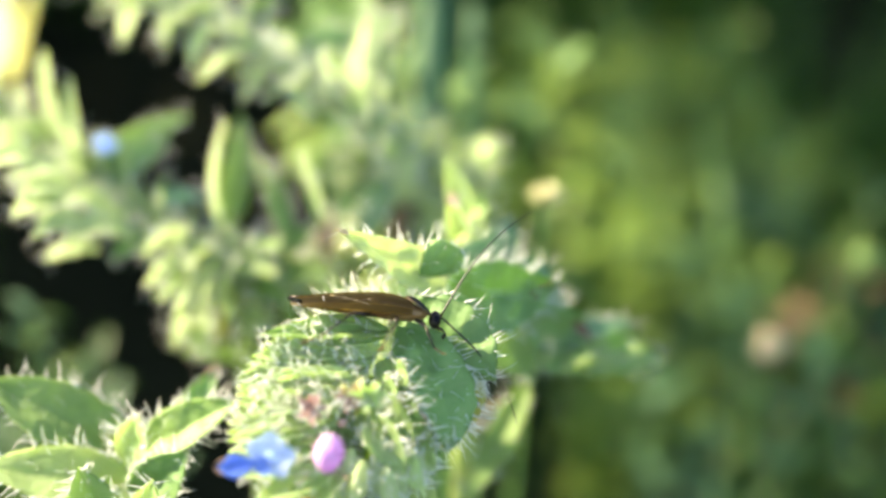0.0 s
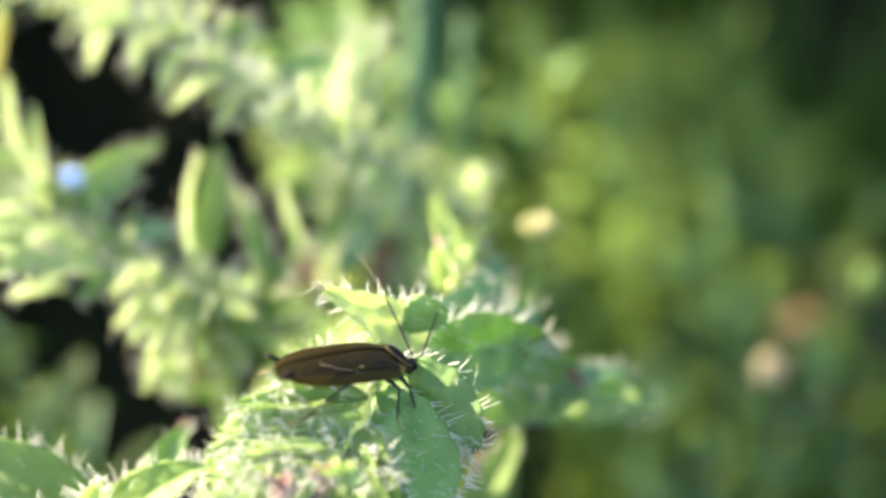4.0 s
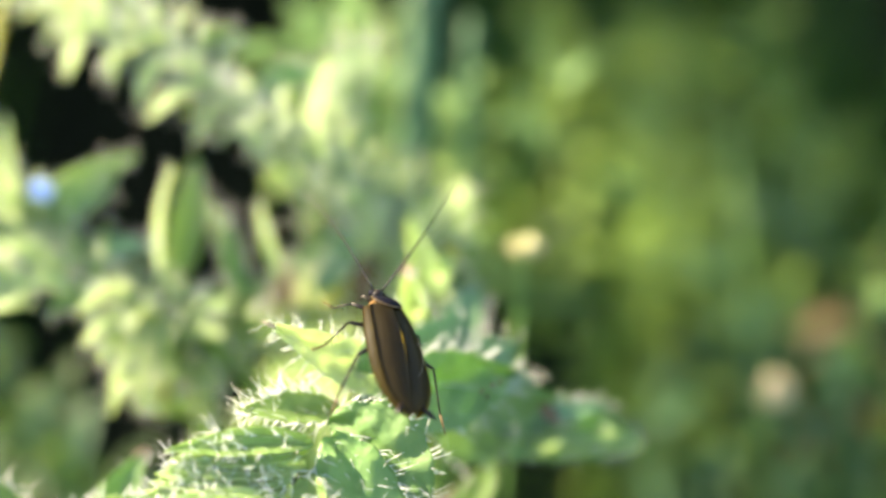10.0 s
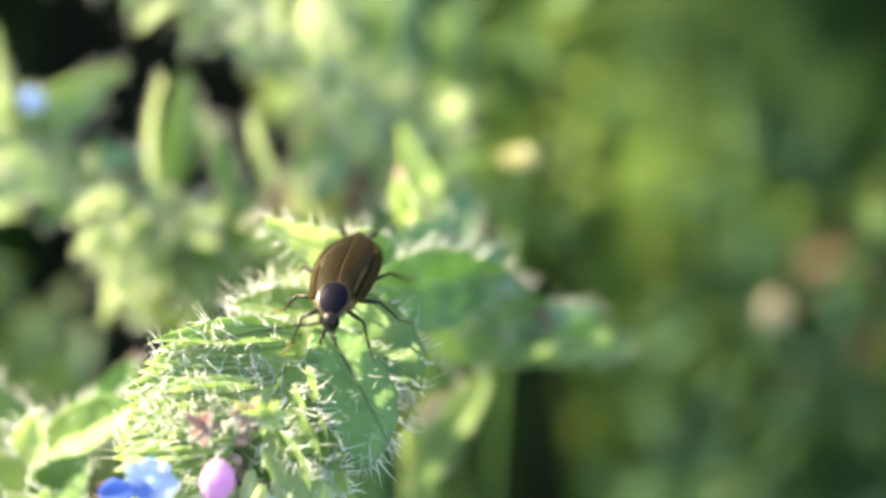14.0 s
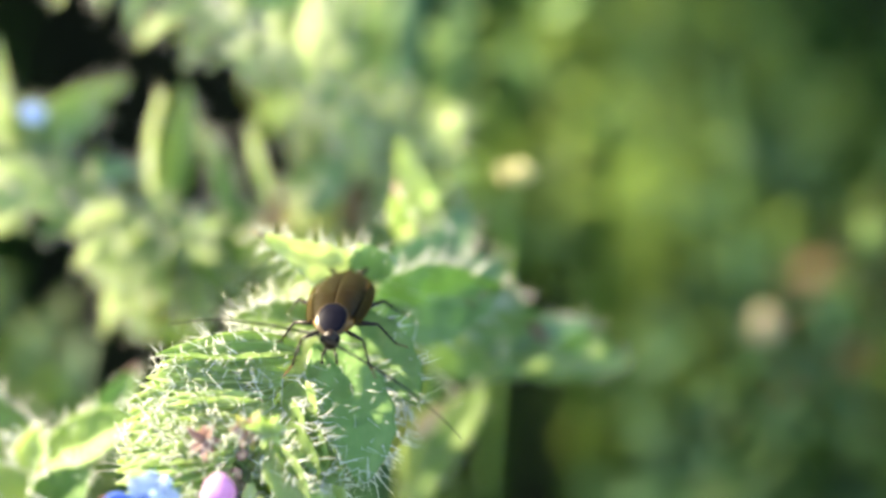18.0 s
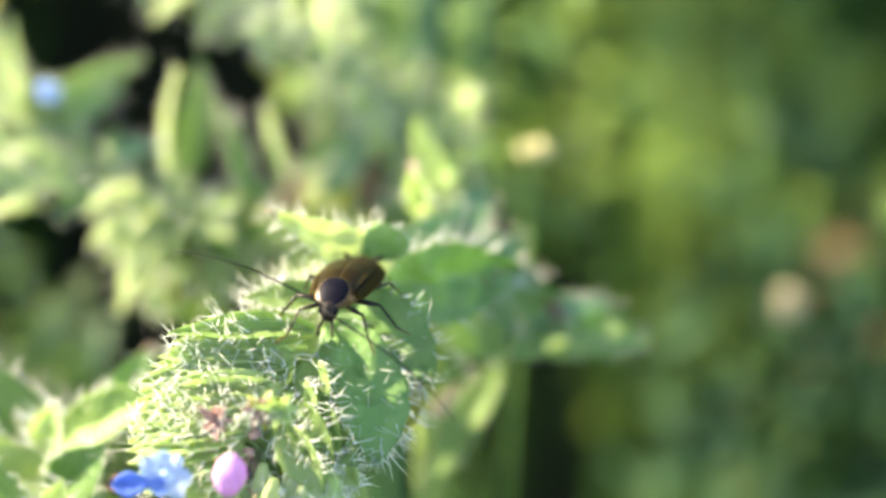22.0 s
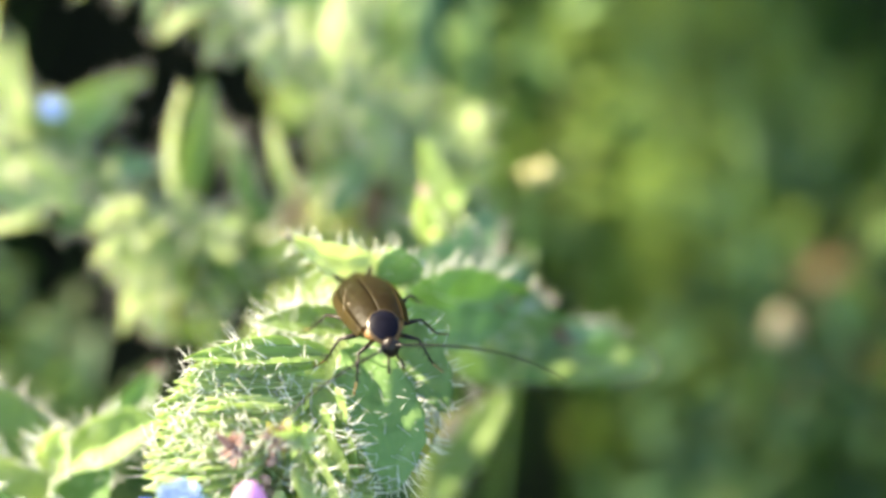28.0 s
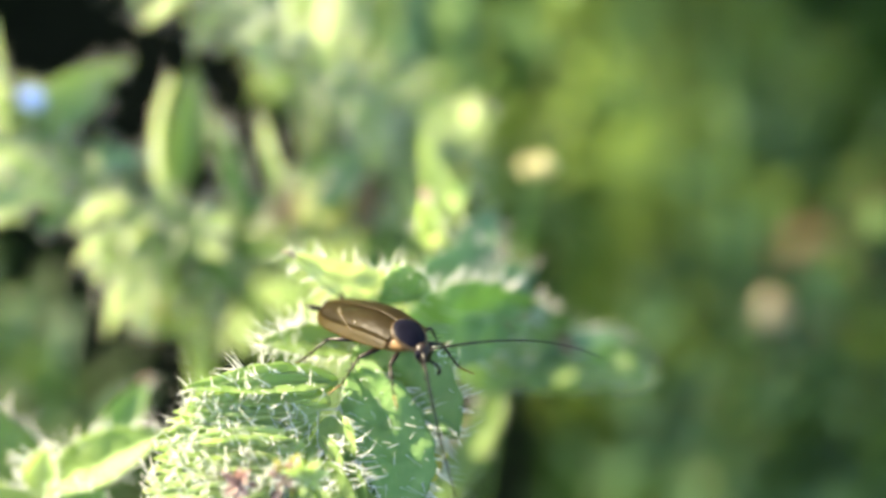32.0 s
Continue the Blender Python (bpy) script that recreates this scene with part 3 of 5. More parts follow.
def petal(f, k):
    v, fc, n, m = [], [], 8, 6
    for layer in (0, -0.09):
        for i in range(n + 1):
            u = i / n
            for j in range(m + 1):
                w = (j / m - 0.5) * 2
                half = 0.75 * math.sin(math.pi * (0.12 + 0.76 * u)) ** 0.7
                r = 0.4 + 1.35 * u * (1 - 0.12 * w * w)
                z = 0.15 * math.sin(u * 2.4) + 0.10 * w * w + 0.05 * math.sin(w * 5 + k) * u + layer
                v.append(((r) * MM, w * half * MM, z * MM))
    off = (n + 1) * (m + 1)
    for i in range(n):
        for j in range(m):
            q = (i * (m + 1) + j, (i + 1) * (m + 1) + j, (i + 1) * (m + 1) + j + 1, i * (m + 1) + j + 1)
            fc += [q, tuple(off + s for s in reversed(q))]
    rot = Matrix.Rotation(2 * math.pi * k / 5 + 0.3, 3, "Z")
    part("petal", raw_mesh("petal", [rot @ Vector(q) for q in v], fc), BLUE if k == 3 else SKYBLUE, f)


flowering_tip()


# ---- the lower neighbour with pointed leaves ----
def lower_shoot():
    c = (-17.5, -1.4, 291.0)
    plant = thing("bugloss_shoot", (c[0], c[1], 0), "young bristly bugloss shoot with pointed leaves", "plant")
    stem(plant, [(c[0] + 4, c[1] + 4, -2), (c[0] + 2, c[1] + 2, 150), (-17.7, -5.2, 284.3), (-17.8, -1.1, 288.6)], [1.9, 1.7, 1.0, 0.5], hairs=80)
    leaf(plant, (-17.6, -1.5, 289.8), (-26.7, 1.4, 294.3), 4.2, (0.1, -0.7, 0.75), LEAF, sag=(0, 0, 0.4), hairs=110, nu=20, nv=8, belly=0.4)
    leaf(plant, (-17.5, -1.8, 290.4), (-10.7, -0.7, 293.9), 2.9, (-0.1, -0.7, 0.75), LEAF, sag=(0, 0, 0.2), hairs=90, nu=18, nv=7, belly=0.45)
    leaf(plant, (-17.3, -3.2, 290.9), (-16.8, -1.6, 293.9), 2.2, (-0.3, -0.8, 0.3), LEAF_PALE, hairs=70, nu=12, nv=5, belly=0.45)
    leaf(plant, (-16.7, -4.1, 289.8), (-26.1, -3.9, 292.2), 3.6, (0.05, -0.6, 0.8), LEAF_PALE, sag=(0, 0, 0.3), hairs=90, nu=16, nv=6)
    leaf(plant, (-17.0, -4.7, 289.1), (-13.6, -3.6, 292.6), 3.2, (-0.1, -0.8, 0.5), LEAF_DARK, hairs=70, nu=14, nv=6)
    leaf(plant, (-17.9, -7.4, 289.1), (-19.5, -5.5, 293.5), 3.4, (-0.1, -0.8, 0.5), LEAF, hairs=90, nu=14, nv=6)
    leaf(plant, (-16.2, -8.0, 288.3), (-15.1, -6.5, 293.4), 3.0, (-0.2, -0.8, 0.5), LEAF_PALE, hairs=90, nu=14, nv=6)
    leaf(plant, (-17.9, -8.2, 288.1), (-23.7, -7.5, 291.1), 3.8, (-0.3, -0.6, 0.7), LEAF_PALE, hairs=90, nu=14, nv=6)
    leaf(plant, (-16.1, 1.2, 287.7), (-13.1, 5.7, 290.9), 2.2, (-0.1, -0.9, 0.3), LEAF_DARK, hairs=20, nu=12, nv=5)
    leaf(plant, (-13.7, 5.1, 290.4), (-13.0, 5.8, 291.0), 0.7, (-0.1, -0.9, 0.3), PINKISH, nu=6, nv=3, name="leaf_tip")


lower_shoot()


# ---- the branching bugloss behind ----
def leafy(plant, nodes, n, size, mats, hairs=16, out=1.0, droop=0.0):
    """Narrow pointed leaves all along a stalk, turned outwards and forwards."""
    pts = [Vector(p) for p in nodes]
    lens = [(b - a).length for a, b in zip(pts, pts[1:])]
    total = sum(lens)
    for i in range(n):
        at = total * (i + rng.random()) / n
        k = 0
        while k < len(lens) - 1 and at > lens[k]:
            at -= lens[k]
            k += 1
        p = pts[k].lerp(pts[k + 1], min(1, at / lens[k]))
        d = (pts[k + 1] - pts[k]).normalized()
        a = i * 2.4
        x = d.orthogonal().normalized()
        x = x * math.cos(a) + d.cross(x) * math.sin(a)
        ln = size * rng.uniform(0.5, 1.3)
        way = (x * out + d * rng.uniform(0.1, 0.9) + Vector((0, 0, 0.25 - droop))).normalized()
        leaf(plant, p, p + way * ln, ln * rng.uniform(0.17, 0.27), Vector((-0.5, -0.5, 0.5)) + d * 0.2, rng.choice(mats), sag=Vector((0, 0, ln * rng.uniform(-0.02, 0.14))), hairs=hairs, hair=1.25, nu=9, nv=3, fold=0.25)


def branching_plant():
    plant = thing("bugloss_plant", (-12.1, 16.8, 0), "branching bristly bugloss in full sun, slightly behind", "plant")
    low_nodes = [(-13.2, 19.9, 283.3), (-15.3, 19.8, 288.1), (-18.2, 21.0, 291.3), (-21.9, 23.2, 293.2), (-26.5, 26.4, 294.9), (-32.3, 30.0, 296.4), (-40.9, 35.2, 298.2)]
    high_nodes = [(-0.4, 24.6, 292.5), (-1.1, 25.8, 294.9), (-3.8, 26.8, 297.7), (-7.7, 28.5, 299.9), (-11.1, 30.3, 301.4), (-15.0, 33.7, 303.4), (-18.5, 36.8, 304.8), (-24.1, 41.9, 306.5)]
    top_nodes = [(-15.0, 33.7, 303.4), (-18.3, 33.7, 304.1), (-21.9, 35.5, 304.8), (-26.0, 38.2, 305.1), (-33.3, 41.6, 304.6)]
    stem(plant, [(-12.1, 16.8, -2), (-11.1, 16.8, 150), (-12.8, 16.0, 274.6), (-14.0, 21.9, 277.4)] + low_nodes, [1.9, 1.6, 0.9, 0.85] + [0.8] * 7, LEAF, hairs=420, hair=1.6, label="pale hairy stalk")
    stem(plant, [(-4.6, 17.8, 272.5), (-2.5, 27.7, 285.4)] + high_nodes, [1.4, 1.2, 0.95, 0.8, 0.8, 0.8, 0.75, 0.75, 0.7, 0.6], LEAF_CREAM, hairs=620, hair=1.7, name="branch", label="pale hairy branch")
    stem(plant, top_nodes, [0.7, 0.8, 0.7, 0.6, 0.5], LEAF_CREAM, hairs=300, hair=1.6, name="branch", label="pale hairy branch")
    # single leaves that stand clear: root, tip, width, colour, bow
    for root, tip, wide, face, mat, sag in (
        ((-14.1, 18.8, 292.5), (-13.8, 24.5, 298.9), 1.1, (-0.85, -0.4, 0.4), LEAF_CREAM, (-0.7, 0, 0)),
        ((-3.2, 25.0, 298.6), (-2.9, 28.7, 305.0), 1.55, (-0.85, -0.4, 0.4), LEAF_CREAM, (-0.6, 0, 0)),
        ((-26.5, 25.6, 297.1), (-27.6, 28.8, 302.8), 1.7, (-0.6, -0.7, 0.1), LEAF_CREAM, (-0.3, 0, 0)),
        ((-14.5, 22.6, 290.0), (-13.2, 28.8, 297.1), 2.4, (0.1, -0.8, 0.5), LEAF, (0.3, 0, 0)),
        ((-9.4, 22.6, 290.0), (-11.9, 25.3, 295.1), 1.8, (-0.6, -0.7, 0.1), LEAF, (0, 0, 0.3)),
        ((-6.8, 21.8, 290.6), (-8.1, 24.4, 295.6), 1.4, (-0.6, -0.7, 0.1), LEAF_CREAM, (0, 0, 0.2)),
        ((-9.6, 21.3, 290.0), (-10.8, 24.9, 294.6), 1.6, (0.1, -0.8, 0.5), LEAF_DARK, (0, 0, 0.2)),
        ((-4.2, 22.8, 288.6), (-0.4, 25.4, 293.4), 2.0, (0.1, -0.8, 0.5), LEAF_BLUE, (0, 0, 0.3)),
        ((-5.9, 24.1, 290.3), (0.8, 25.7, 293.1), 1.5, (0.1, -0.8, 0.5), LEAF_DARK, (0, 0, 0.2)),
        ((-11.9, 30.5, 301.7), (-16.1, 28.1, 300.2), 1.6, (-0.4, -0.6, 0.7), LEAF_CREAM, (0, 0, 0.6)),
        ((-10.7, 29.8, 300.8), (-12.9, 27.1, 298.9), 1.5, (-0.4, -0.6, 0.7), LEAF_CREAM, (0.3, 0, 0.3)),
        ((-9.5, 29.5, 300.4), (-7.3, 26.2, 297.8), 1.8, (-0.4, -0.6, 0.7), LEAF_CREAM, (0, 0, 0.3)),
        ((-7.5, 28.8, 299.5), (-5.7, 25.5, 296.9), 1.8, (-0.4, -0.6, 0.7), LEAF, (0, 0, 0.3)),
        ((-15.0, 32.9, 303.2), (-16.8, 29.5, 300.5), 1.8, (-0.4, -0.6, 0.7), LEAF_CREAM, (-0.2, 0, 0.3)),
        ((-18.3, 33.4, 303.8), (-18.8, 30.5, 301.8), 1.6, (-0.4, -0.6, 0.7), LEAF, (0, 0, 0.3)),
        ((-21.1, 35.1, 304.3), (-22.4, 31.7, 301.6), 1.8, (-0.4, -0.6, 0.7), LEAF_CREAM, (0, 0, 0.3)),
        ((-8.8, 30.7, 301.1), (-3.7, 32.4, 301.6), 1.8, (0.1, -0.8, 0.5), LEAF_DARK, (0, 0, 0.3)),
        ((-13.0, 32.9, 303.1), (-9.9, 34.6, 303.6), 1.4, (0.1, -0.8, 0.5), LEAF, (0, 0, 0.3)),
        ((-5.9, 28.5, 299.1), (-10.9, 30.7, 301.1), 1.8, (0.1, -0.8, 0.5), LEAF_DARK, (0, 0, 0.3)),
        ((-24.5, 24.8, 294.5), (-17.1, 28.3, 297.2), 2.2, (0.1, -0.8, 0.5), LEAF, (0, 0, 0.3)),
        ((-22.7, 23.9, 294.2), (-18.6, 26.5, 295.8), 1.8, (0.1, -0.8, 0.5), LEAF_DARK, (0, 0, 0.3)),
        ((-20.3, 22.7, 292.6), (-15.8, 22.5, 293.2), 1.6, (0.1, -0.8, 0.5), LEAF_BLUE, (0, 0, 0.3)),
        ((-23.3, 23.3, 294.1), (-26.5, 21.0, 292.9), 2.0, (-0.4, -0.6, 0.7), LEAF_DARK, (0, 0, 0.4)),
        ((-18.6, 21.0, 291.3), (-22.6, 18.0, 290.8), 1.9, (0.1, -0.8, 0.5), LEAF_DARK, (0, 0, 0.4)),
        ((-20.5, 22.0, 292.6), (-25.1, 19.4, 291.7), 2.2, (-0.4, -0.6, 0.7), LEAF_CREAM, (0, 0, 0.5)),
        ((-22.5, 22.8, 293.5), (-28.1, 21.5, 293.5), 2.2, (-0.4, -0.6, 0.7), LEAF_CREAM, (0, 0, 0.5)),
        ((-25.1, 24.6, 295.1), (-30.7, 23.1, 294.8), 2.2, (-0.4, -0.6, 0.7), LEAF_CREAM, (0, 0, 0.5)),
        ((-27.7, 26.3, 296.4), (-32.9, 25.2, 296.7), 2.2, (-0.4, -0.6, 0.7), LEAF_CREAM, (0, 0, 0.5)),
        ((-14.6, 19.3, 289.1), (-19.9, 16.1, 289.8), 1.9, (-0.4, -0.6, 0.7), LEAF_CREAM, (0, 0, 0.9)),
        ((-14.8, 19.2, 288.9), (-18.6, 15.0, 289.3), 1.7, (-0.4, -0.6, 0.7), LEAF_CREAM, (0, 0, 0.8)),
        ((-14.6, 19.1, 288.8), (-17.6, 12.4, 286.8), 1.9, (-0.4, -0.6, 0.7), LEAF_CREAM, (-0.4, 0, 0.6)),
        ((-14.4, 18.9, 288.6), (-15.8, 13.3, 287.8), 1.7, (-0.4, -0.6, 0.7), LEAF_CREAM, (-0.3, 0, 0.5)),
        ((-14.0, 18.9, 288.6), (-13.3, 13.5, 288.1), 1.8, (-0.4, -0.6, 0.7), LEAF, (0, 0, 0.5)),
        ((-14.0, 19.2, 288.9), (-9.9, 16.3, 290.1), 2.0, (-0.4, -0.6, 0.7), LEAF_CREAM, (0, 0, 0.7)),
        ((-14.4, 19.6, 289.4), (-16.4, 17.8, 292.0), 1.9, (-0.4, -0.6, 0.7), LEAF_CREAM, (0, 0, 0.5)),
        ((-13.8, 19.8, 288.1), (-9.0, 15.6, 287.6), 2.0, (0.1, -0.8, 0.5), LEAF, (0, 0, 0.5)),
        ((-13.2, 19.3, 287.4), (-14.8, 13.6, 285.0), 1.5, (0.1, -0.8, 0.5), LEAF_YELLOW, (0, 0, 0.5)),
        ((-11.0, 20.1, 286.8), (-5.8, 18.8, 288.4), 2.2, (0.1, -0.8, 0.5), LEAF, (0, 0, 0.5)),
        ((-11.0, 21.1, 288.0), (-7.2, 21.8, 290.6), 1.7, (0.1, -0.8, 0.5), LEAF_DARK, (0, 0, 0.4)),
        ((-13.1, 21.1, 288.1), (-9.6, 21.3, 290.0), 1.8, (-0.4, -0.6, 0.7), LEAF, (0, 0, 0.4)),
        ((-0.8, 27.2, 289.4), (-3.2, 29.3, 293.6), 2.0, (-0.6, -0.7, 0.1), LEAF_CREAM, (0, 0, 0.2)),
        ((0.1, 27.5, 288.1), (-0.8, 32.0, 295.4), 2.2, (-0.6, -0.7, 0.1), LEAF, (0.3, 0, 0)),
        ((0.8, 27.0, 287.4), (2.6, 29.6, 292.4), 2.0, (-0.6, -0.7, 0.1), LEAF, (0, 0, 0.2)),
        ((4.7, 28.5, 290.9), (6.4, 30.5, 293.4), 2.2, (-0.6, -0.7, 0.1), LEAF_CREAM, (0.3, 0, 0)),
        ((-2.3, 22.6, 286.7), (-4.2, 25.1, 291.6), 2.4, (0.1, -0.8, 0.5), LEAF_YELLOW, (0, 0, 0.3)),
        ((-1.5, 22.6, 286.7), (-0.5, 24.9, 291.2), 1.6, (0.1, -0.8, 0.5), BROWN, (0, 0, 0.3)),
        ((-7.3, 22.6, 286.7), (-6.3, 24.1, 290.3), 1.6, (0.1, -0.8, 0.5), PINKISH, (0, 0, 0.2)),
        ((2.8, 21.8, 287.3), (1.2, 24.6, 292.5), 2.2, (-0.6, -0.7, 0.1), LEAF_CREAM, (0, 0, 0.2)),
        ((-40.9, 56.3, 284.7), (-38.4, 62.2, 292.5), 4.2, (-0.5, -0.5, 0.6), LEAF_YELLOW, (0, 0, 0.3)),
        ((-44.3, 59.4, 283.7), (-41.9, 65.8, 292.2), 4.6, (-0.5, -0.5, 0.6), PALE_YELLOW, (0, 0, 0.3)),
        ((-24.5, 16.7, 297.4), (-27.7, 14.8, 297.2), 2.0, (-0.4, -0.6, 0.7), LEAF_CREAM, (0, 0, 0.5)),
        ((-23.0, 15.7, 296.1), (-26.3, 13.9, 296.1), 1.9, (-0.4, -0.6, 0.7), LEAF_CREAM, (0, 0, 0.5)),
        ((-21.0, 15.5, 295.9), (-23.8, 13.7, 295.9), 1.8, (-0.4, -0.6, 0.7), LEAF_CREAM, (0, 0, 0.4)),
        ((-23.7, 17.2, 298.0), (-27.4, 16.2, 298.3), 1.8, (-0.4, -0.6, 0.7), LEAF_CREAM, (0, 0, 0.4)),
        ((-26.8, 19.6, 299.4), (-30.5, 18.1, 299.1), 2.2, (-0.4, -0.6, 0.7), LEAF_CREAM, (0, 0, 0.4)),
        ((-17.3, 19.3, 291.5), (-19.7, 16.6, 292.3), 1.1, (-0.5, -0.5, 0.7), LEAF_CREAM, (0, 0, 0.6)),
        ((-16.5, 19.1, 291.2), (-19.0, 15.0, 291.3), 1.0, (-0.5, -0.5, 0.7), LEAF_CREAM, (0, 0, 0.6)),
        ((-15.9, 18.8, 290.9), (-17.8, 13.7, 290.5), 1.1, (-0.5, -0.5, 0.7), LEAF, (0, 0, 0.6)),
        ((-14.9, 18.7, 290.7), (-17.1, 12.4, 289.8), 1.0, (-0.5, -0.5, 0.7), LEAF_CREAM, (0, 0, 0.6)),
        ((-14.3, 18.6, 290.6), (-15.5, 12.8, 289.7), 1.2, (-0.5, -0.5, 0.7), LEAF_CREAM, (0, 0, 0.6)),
        ((-13.1, 18.5, 290.4), (-14.2, 13.3, 289.8), 1.2, (-0.5, -0.5, 0.7), LEAF, (0, 0, 0.6)),
        ((-12.4, 19.0, 290.7), (-9.3, 17.1, 291.8), 1.0, (-0.5, -0.5, 0.7), LEAF, (0, 0, 0.6)),
        ((-16.9, 19.8, 291.4), (-18.7, 18.0, 293.1), 1.0, (-0.5, -0.5, 0.7), LEAF_CREAM, (0, 0, 0.6)),
        ((-15.2, 18.4, 291.2), (-16.6, 15.6, 291.3), 1.4, (-0.5, -0.5, 0.7), LEAF_CREAM, (0, 0, 0.6)),
        ((-24.3, 19.8, 292.4), (-27.9, 19.7, 293.8), 2.0, (-0.6, -0.4, 0.7), LEAF_CREAM, (0, 0, 0.4)),
        ((-22.1, 20.5, 293.1), (-25.3, 21.1, 294.6), 1.8, (-0.6, -0.4, 0.7), LEAF_CREAM, (0, 0, 0.4)),
        ((-25.2, 22.9, 294.3), (-25.7, 27.5, 301.1), 2.0, (-0.6, -0.4, 0.7), LEAF_CREAM, (0, 0, 0.4)),
        ((-23.5, 18.9, 291.3), (-27.1, 17.6, 291.4), 2.0, (-0.6, -0.4, 0.7), LEAF_CREAM, (0, 0, 0.4)),
        ((-20.7, 19.5, 291.9), (-23.9, 18.9, 292.9), 1.7, (-0.6, -0.4, 0.7), LEAF_CREAM, (0, 0, 0.4)),
    ):
        leaf(plant, root, tip, wide, face, mat, sag=sag, hairs=30, hair=1.1, nu=14, nv=5, belly=0.38, wave=0.1)
    for k in range(5):
        q = Vector((-22.6, 23.1, 297.9))
        a = k * 1.257
        leaf(plant, q, q + Vector((math.cos(a) * 0.9, -0.2, math.sin(a) * 1.0)), 0.8, FACING, SKYBLUE, nu=6, nv=3, name="petal", belly=0.6, label="blue petal")
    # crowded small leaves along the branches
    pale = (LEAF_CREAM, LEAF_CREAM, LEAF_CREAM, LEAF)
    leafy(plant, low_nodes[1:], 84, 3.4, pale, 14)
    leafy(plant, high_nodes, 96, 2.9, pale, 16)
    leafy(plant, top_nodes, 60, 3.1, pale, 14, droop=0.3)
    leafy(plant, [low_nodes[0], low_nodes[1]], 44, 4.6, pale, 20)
    # the tangle of side shoots beyond
    tangle = [(-10.5, 21.2, 283.4), (-6.7, 23.3, 286.0), (-2.1, 25.7, 287.4), (2.7, 25.7, 289.0), (4.9, 24.3, 292.1)]
    inner = [(-6.7, 25.6, 284.0), (-5.0, 29.1, 288.5), (-3.7, 33.0, 292.7), (-2.9, 36.7, 296.5), (-2.2, 40.9, 298.7)]
    outer = [(0.6, 25.2, 282.0), (1.0, 28.0, 285.4), (0.6, 30.7, 288.9), (0.1, 33.7, 291.1)]
    foot_shoot = [(-18.4, 19.8, 280.1), (-14.4, 20.5, 284.1), (-10.3, 21.5, 285.4)]
    for nodes, wide in ((tangle, 0.7), (inner, 0.7), (outer, 0.6), (foot_shoot, 0.5)):
        stem(plant, nodes, [wide] * (len(nodes) - 1) + [wide * 0.6], LEAF, name="branch", hairs=120, hair=1.4, label="pale green side shoot")
    stem(plant, [(-4.6, 17.8, 272.5), tangle[0]], [0.9, 0.7], LEAF, name="branch")
    stem(plant, [(-2.5, 27.7, 285.4), outer[0]], [0.9, 0.7], LEAF, name="branch")
    stem(plant, [(-2.5, 27.7, 285.4), inner[0]], [0.9, 0.7], LEAF, name="branch")
    stem(plant, [(-14.0, 21.9, 277.4), foot_shoot[0]], [0.7, 0.5], LEAF, name="branch")
    leafy(plant, tangle, 64, 3.8, (LEAF_CREAM, LEAF_CREAM, LEAF, LEAF_YELLOW), 16)
    leafy(plant, inner, 46, 3.0, (LEAF, LEAF_CREAM, LEAF_DARK, LEAF_DARK), 20)
    leafy(plant, outer, 26, 3.4, (LEAF, LEAF_CREAM, LEAF_DARK, LEAF_BLUE), 20)
    leafy(plant, foot_shoot, 26, 3.6, (LEAF_CREAM, LEAF, LEAF_DARK), 24)


branching_plant()


def bud_stalk():
    c = (4.8, 8.5, 291.1)
    plant = thing("bugloss_side_shoot", (2, 2, 0), "slim side shoot with a pale closed bud", "plant")
    stem(plant, [(2, 2, -2), (2, 1, 150), (3.6, 7.0, 284.0), (4.3, 11.8, 295.0), (3.8, 11.6, 296.9)], [1.4, 1.3, 1.0, 0.7, 0.6])
    leaf(plant, (4.3, 11.4, 295.6), (2.8, 13.4, 299.0), 1.8, (-0.5, -0.8, 0.2), LEAF_PALE, nu=14, nv=6, belly=0.4, fold=0.4, hairs=24, name="bud_leaf", label="pale yellow-green closed bud with a pink tip")
    leaf(plant, (3.1, 12.8, 298.6), (2.8, 13.2, 299.4), 0.6, (-0.5, -0.8, 0.2), PINKISH, nu=6, nv=3, name="leaf_tip")
    leaf(plant, (5.1, 17.2, 293.0), (2.7, 19.6, 298.0), 2.2, (-0.5, -0.8, 0.2), LEAF_PALE, nu=12, nv=5, belly=0.4)
    leaf(plant, (4.4, 17.4, 294.3), (5.6, 18.1, 296.1), 1.8, (-0.5, -0.7, 0.4), LEAF_PALE, nu=8, nv=4)
    leaf(plant, (5.2, 12.9, 292.1), (7.4, 17.4, 294.3), 2.6, FACING, LEAF_BLUE, nu=10, nv=5, hairs=30)


bud_stalk()


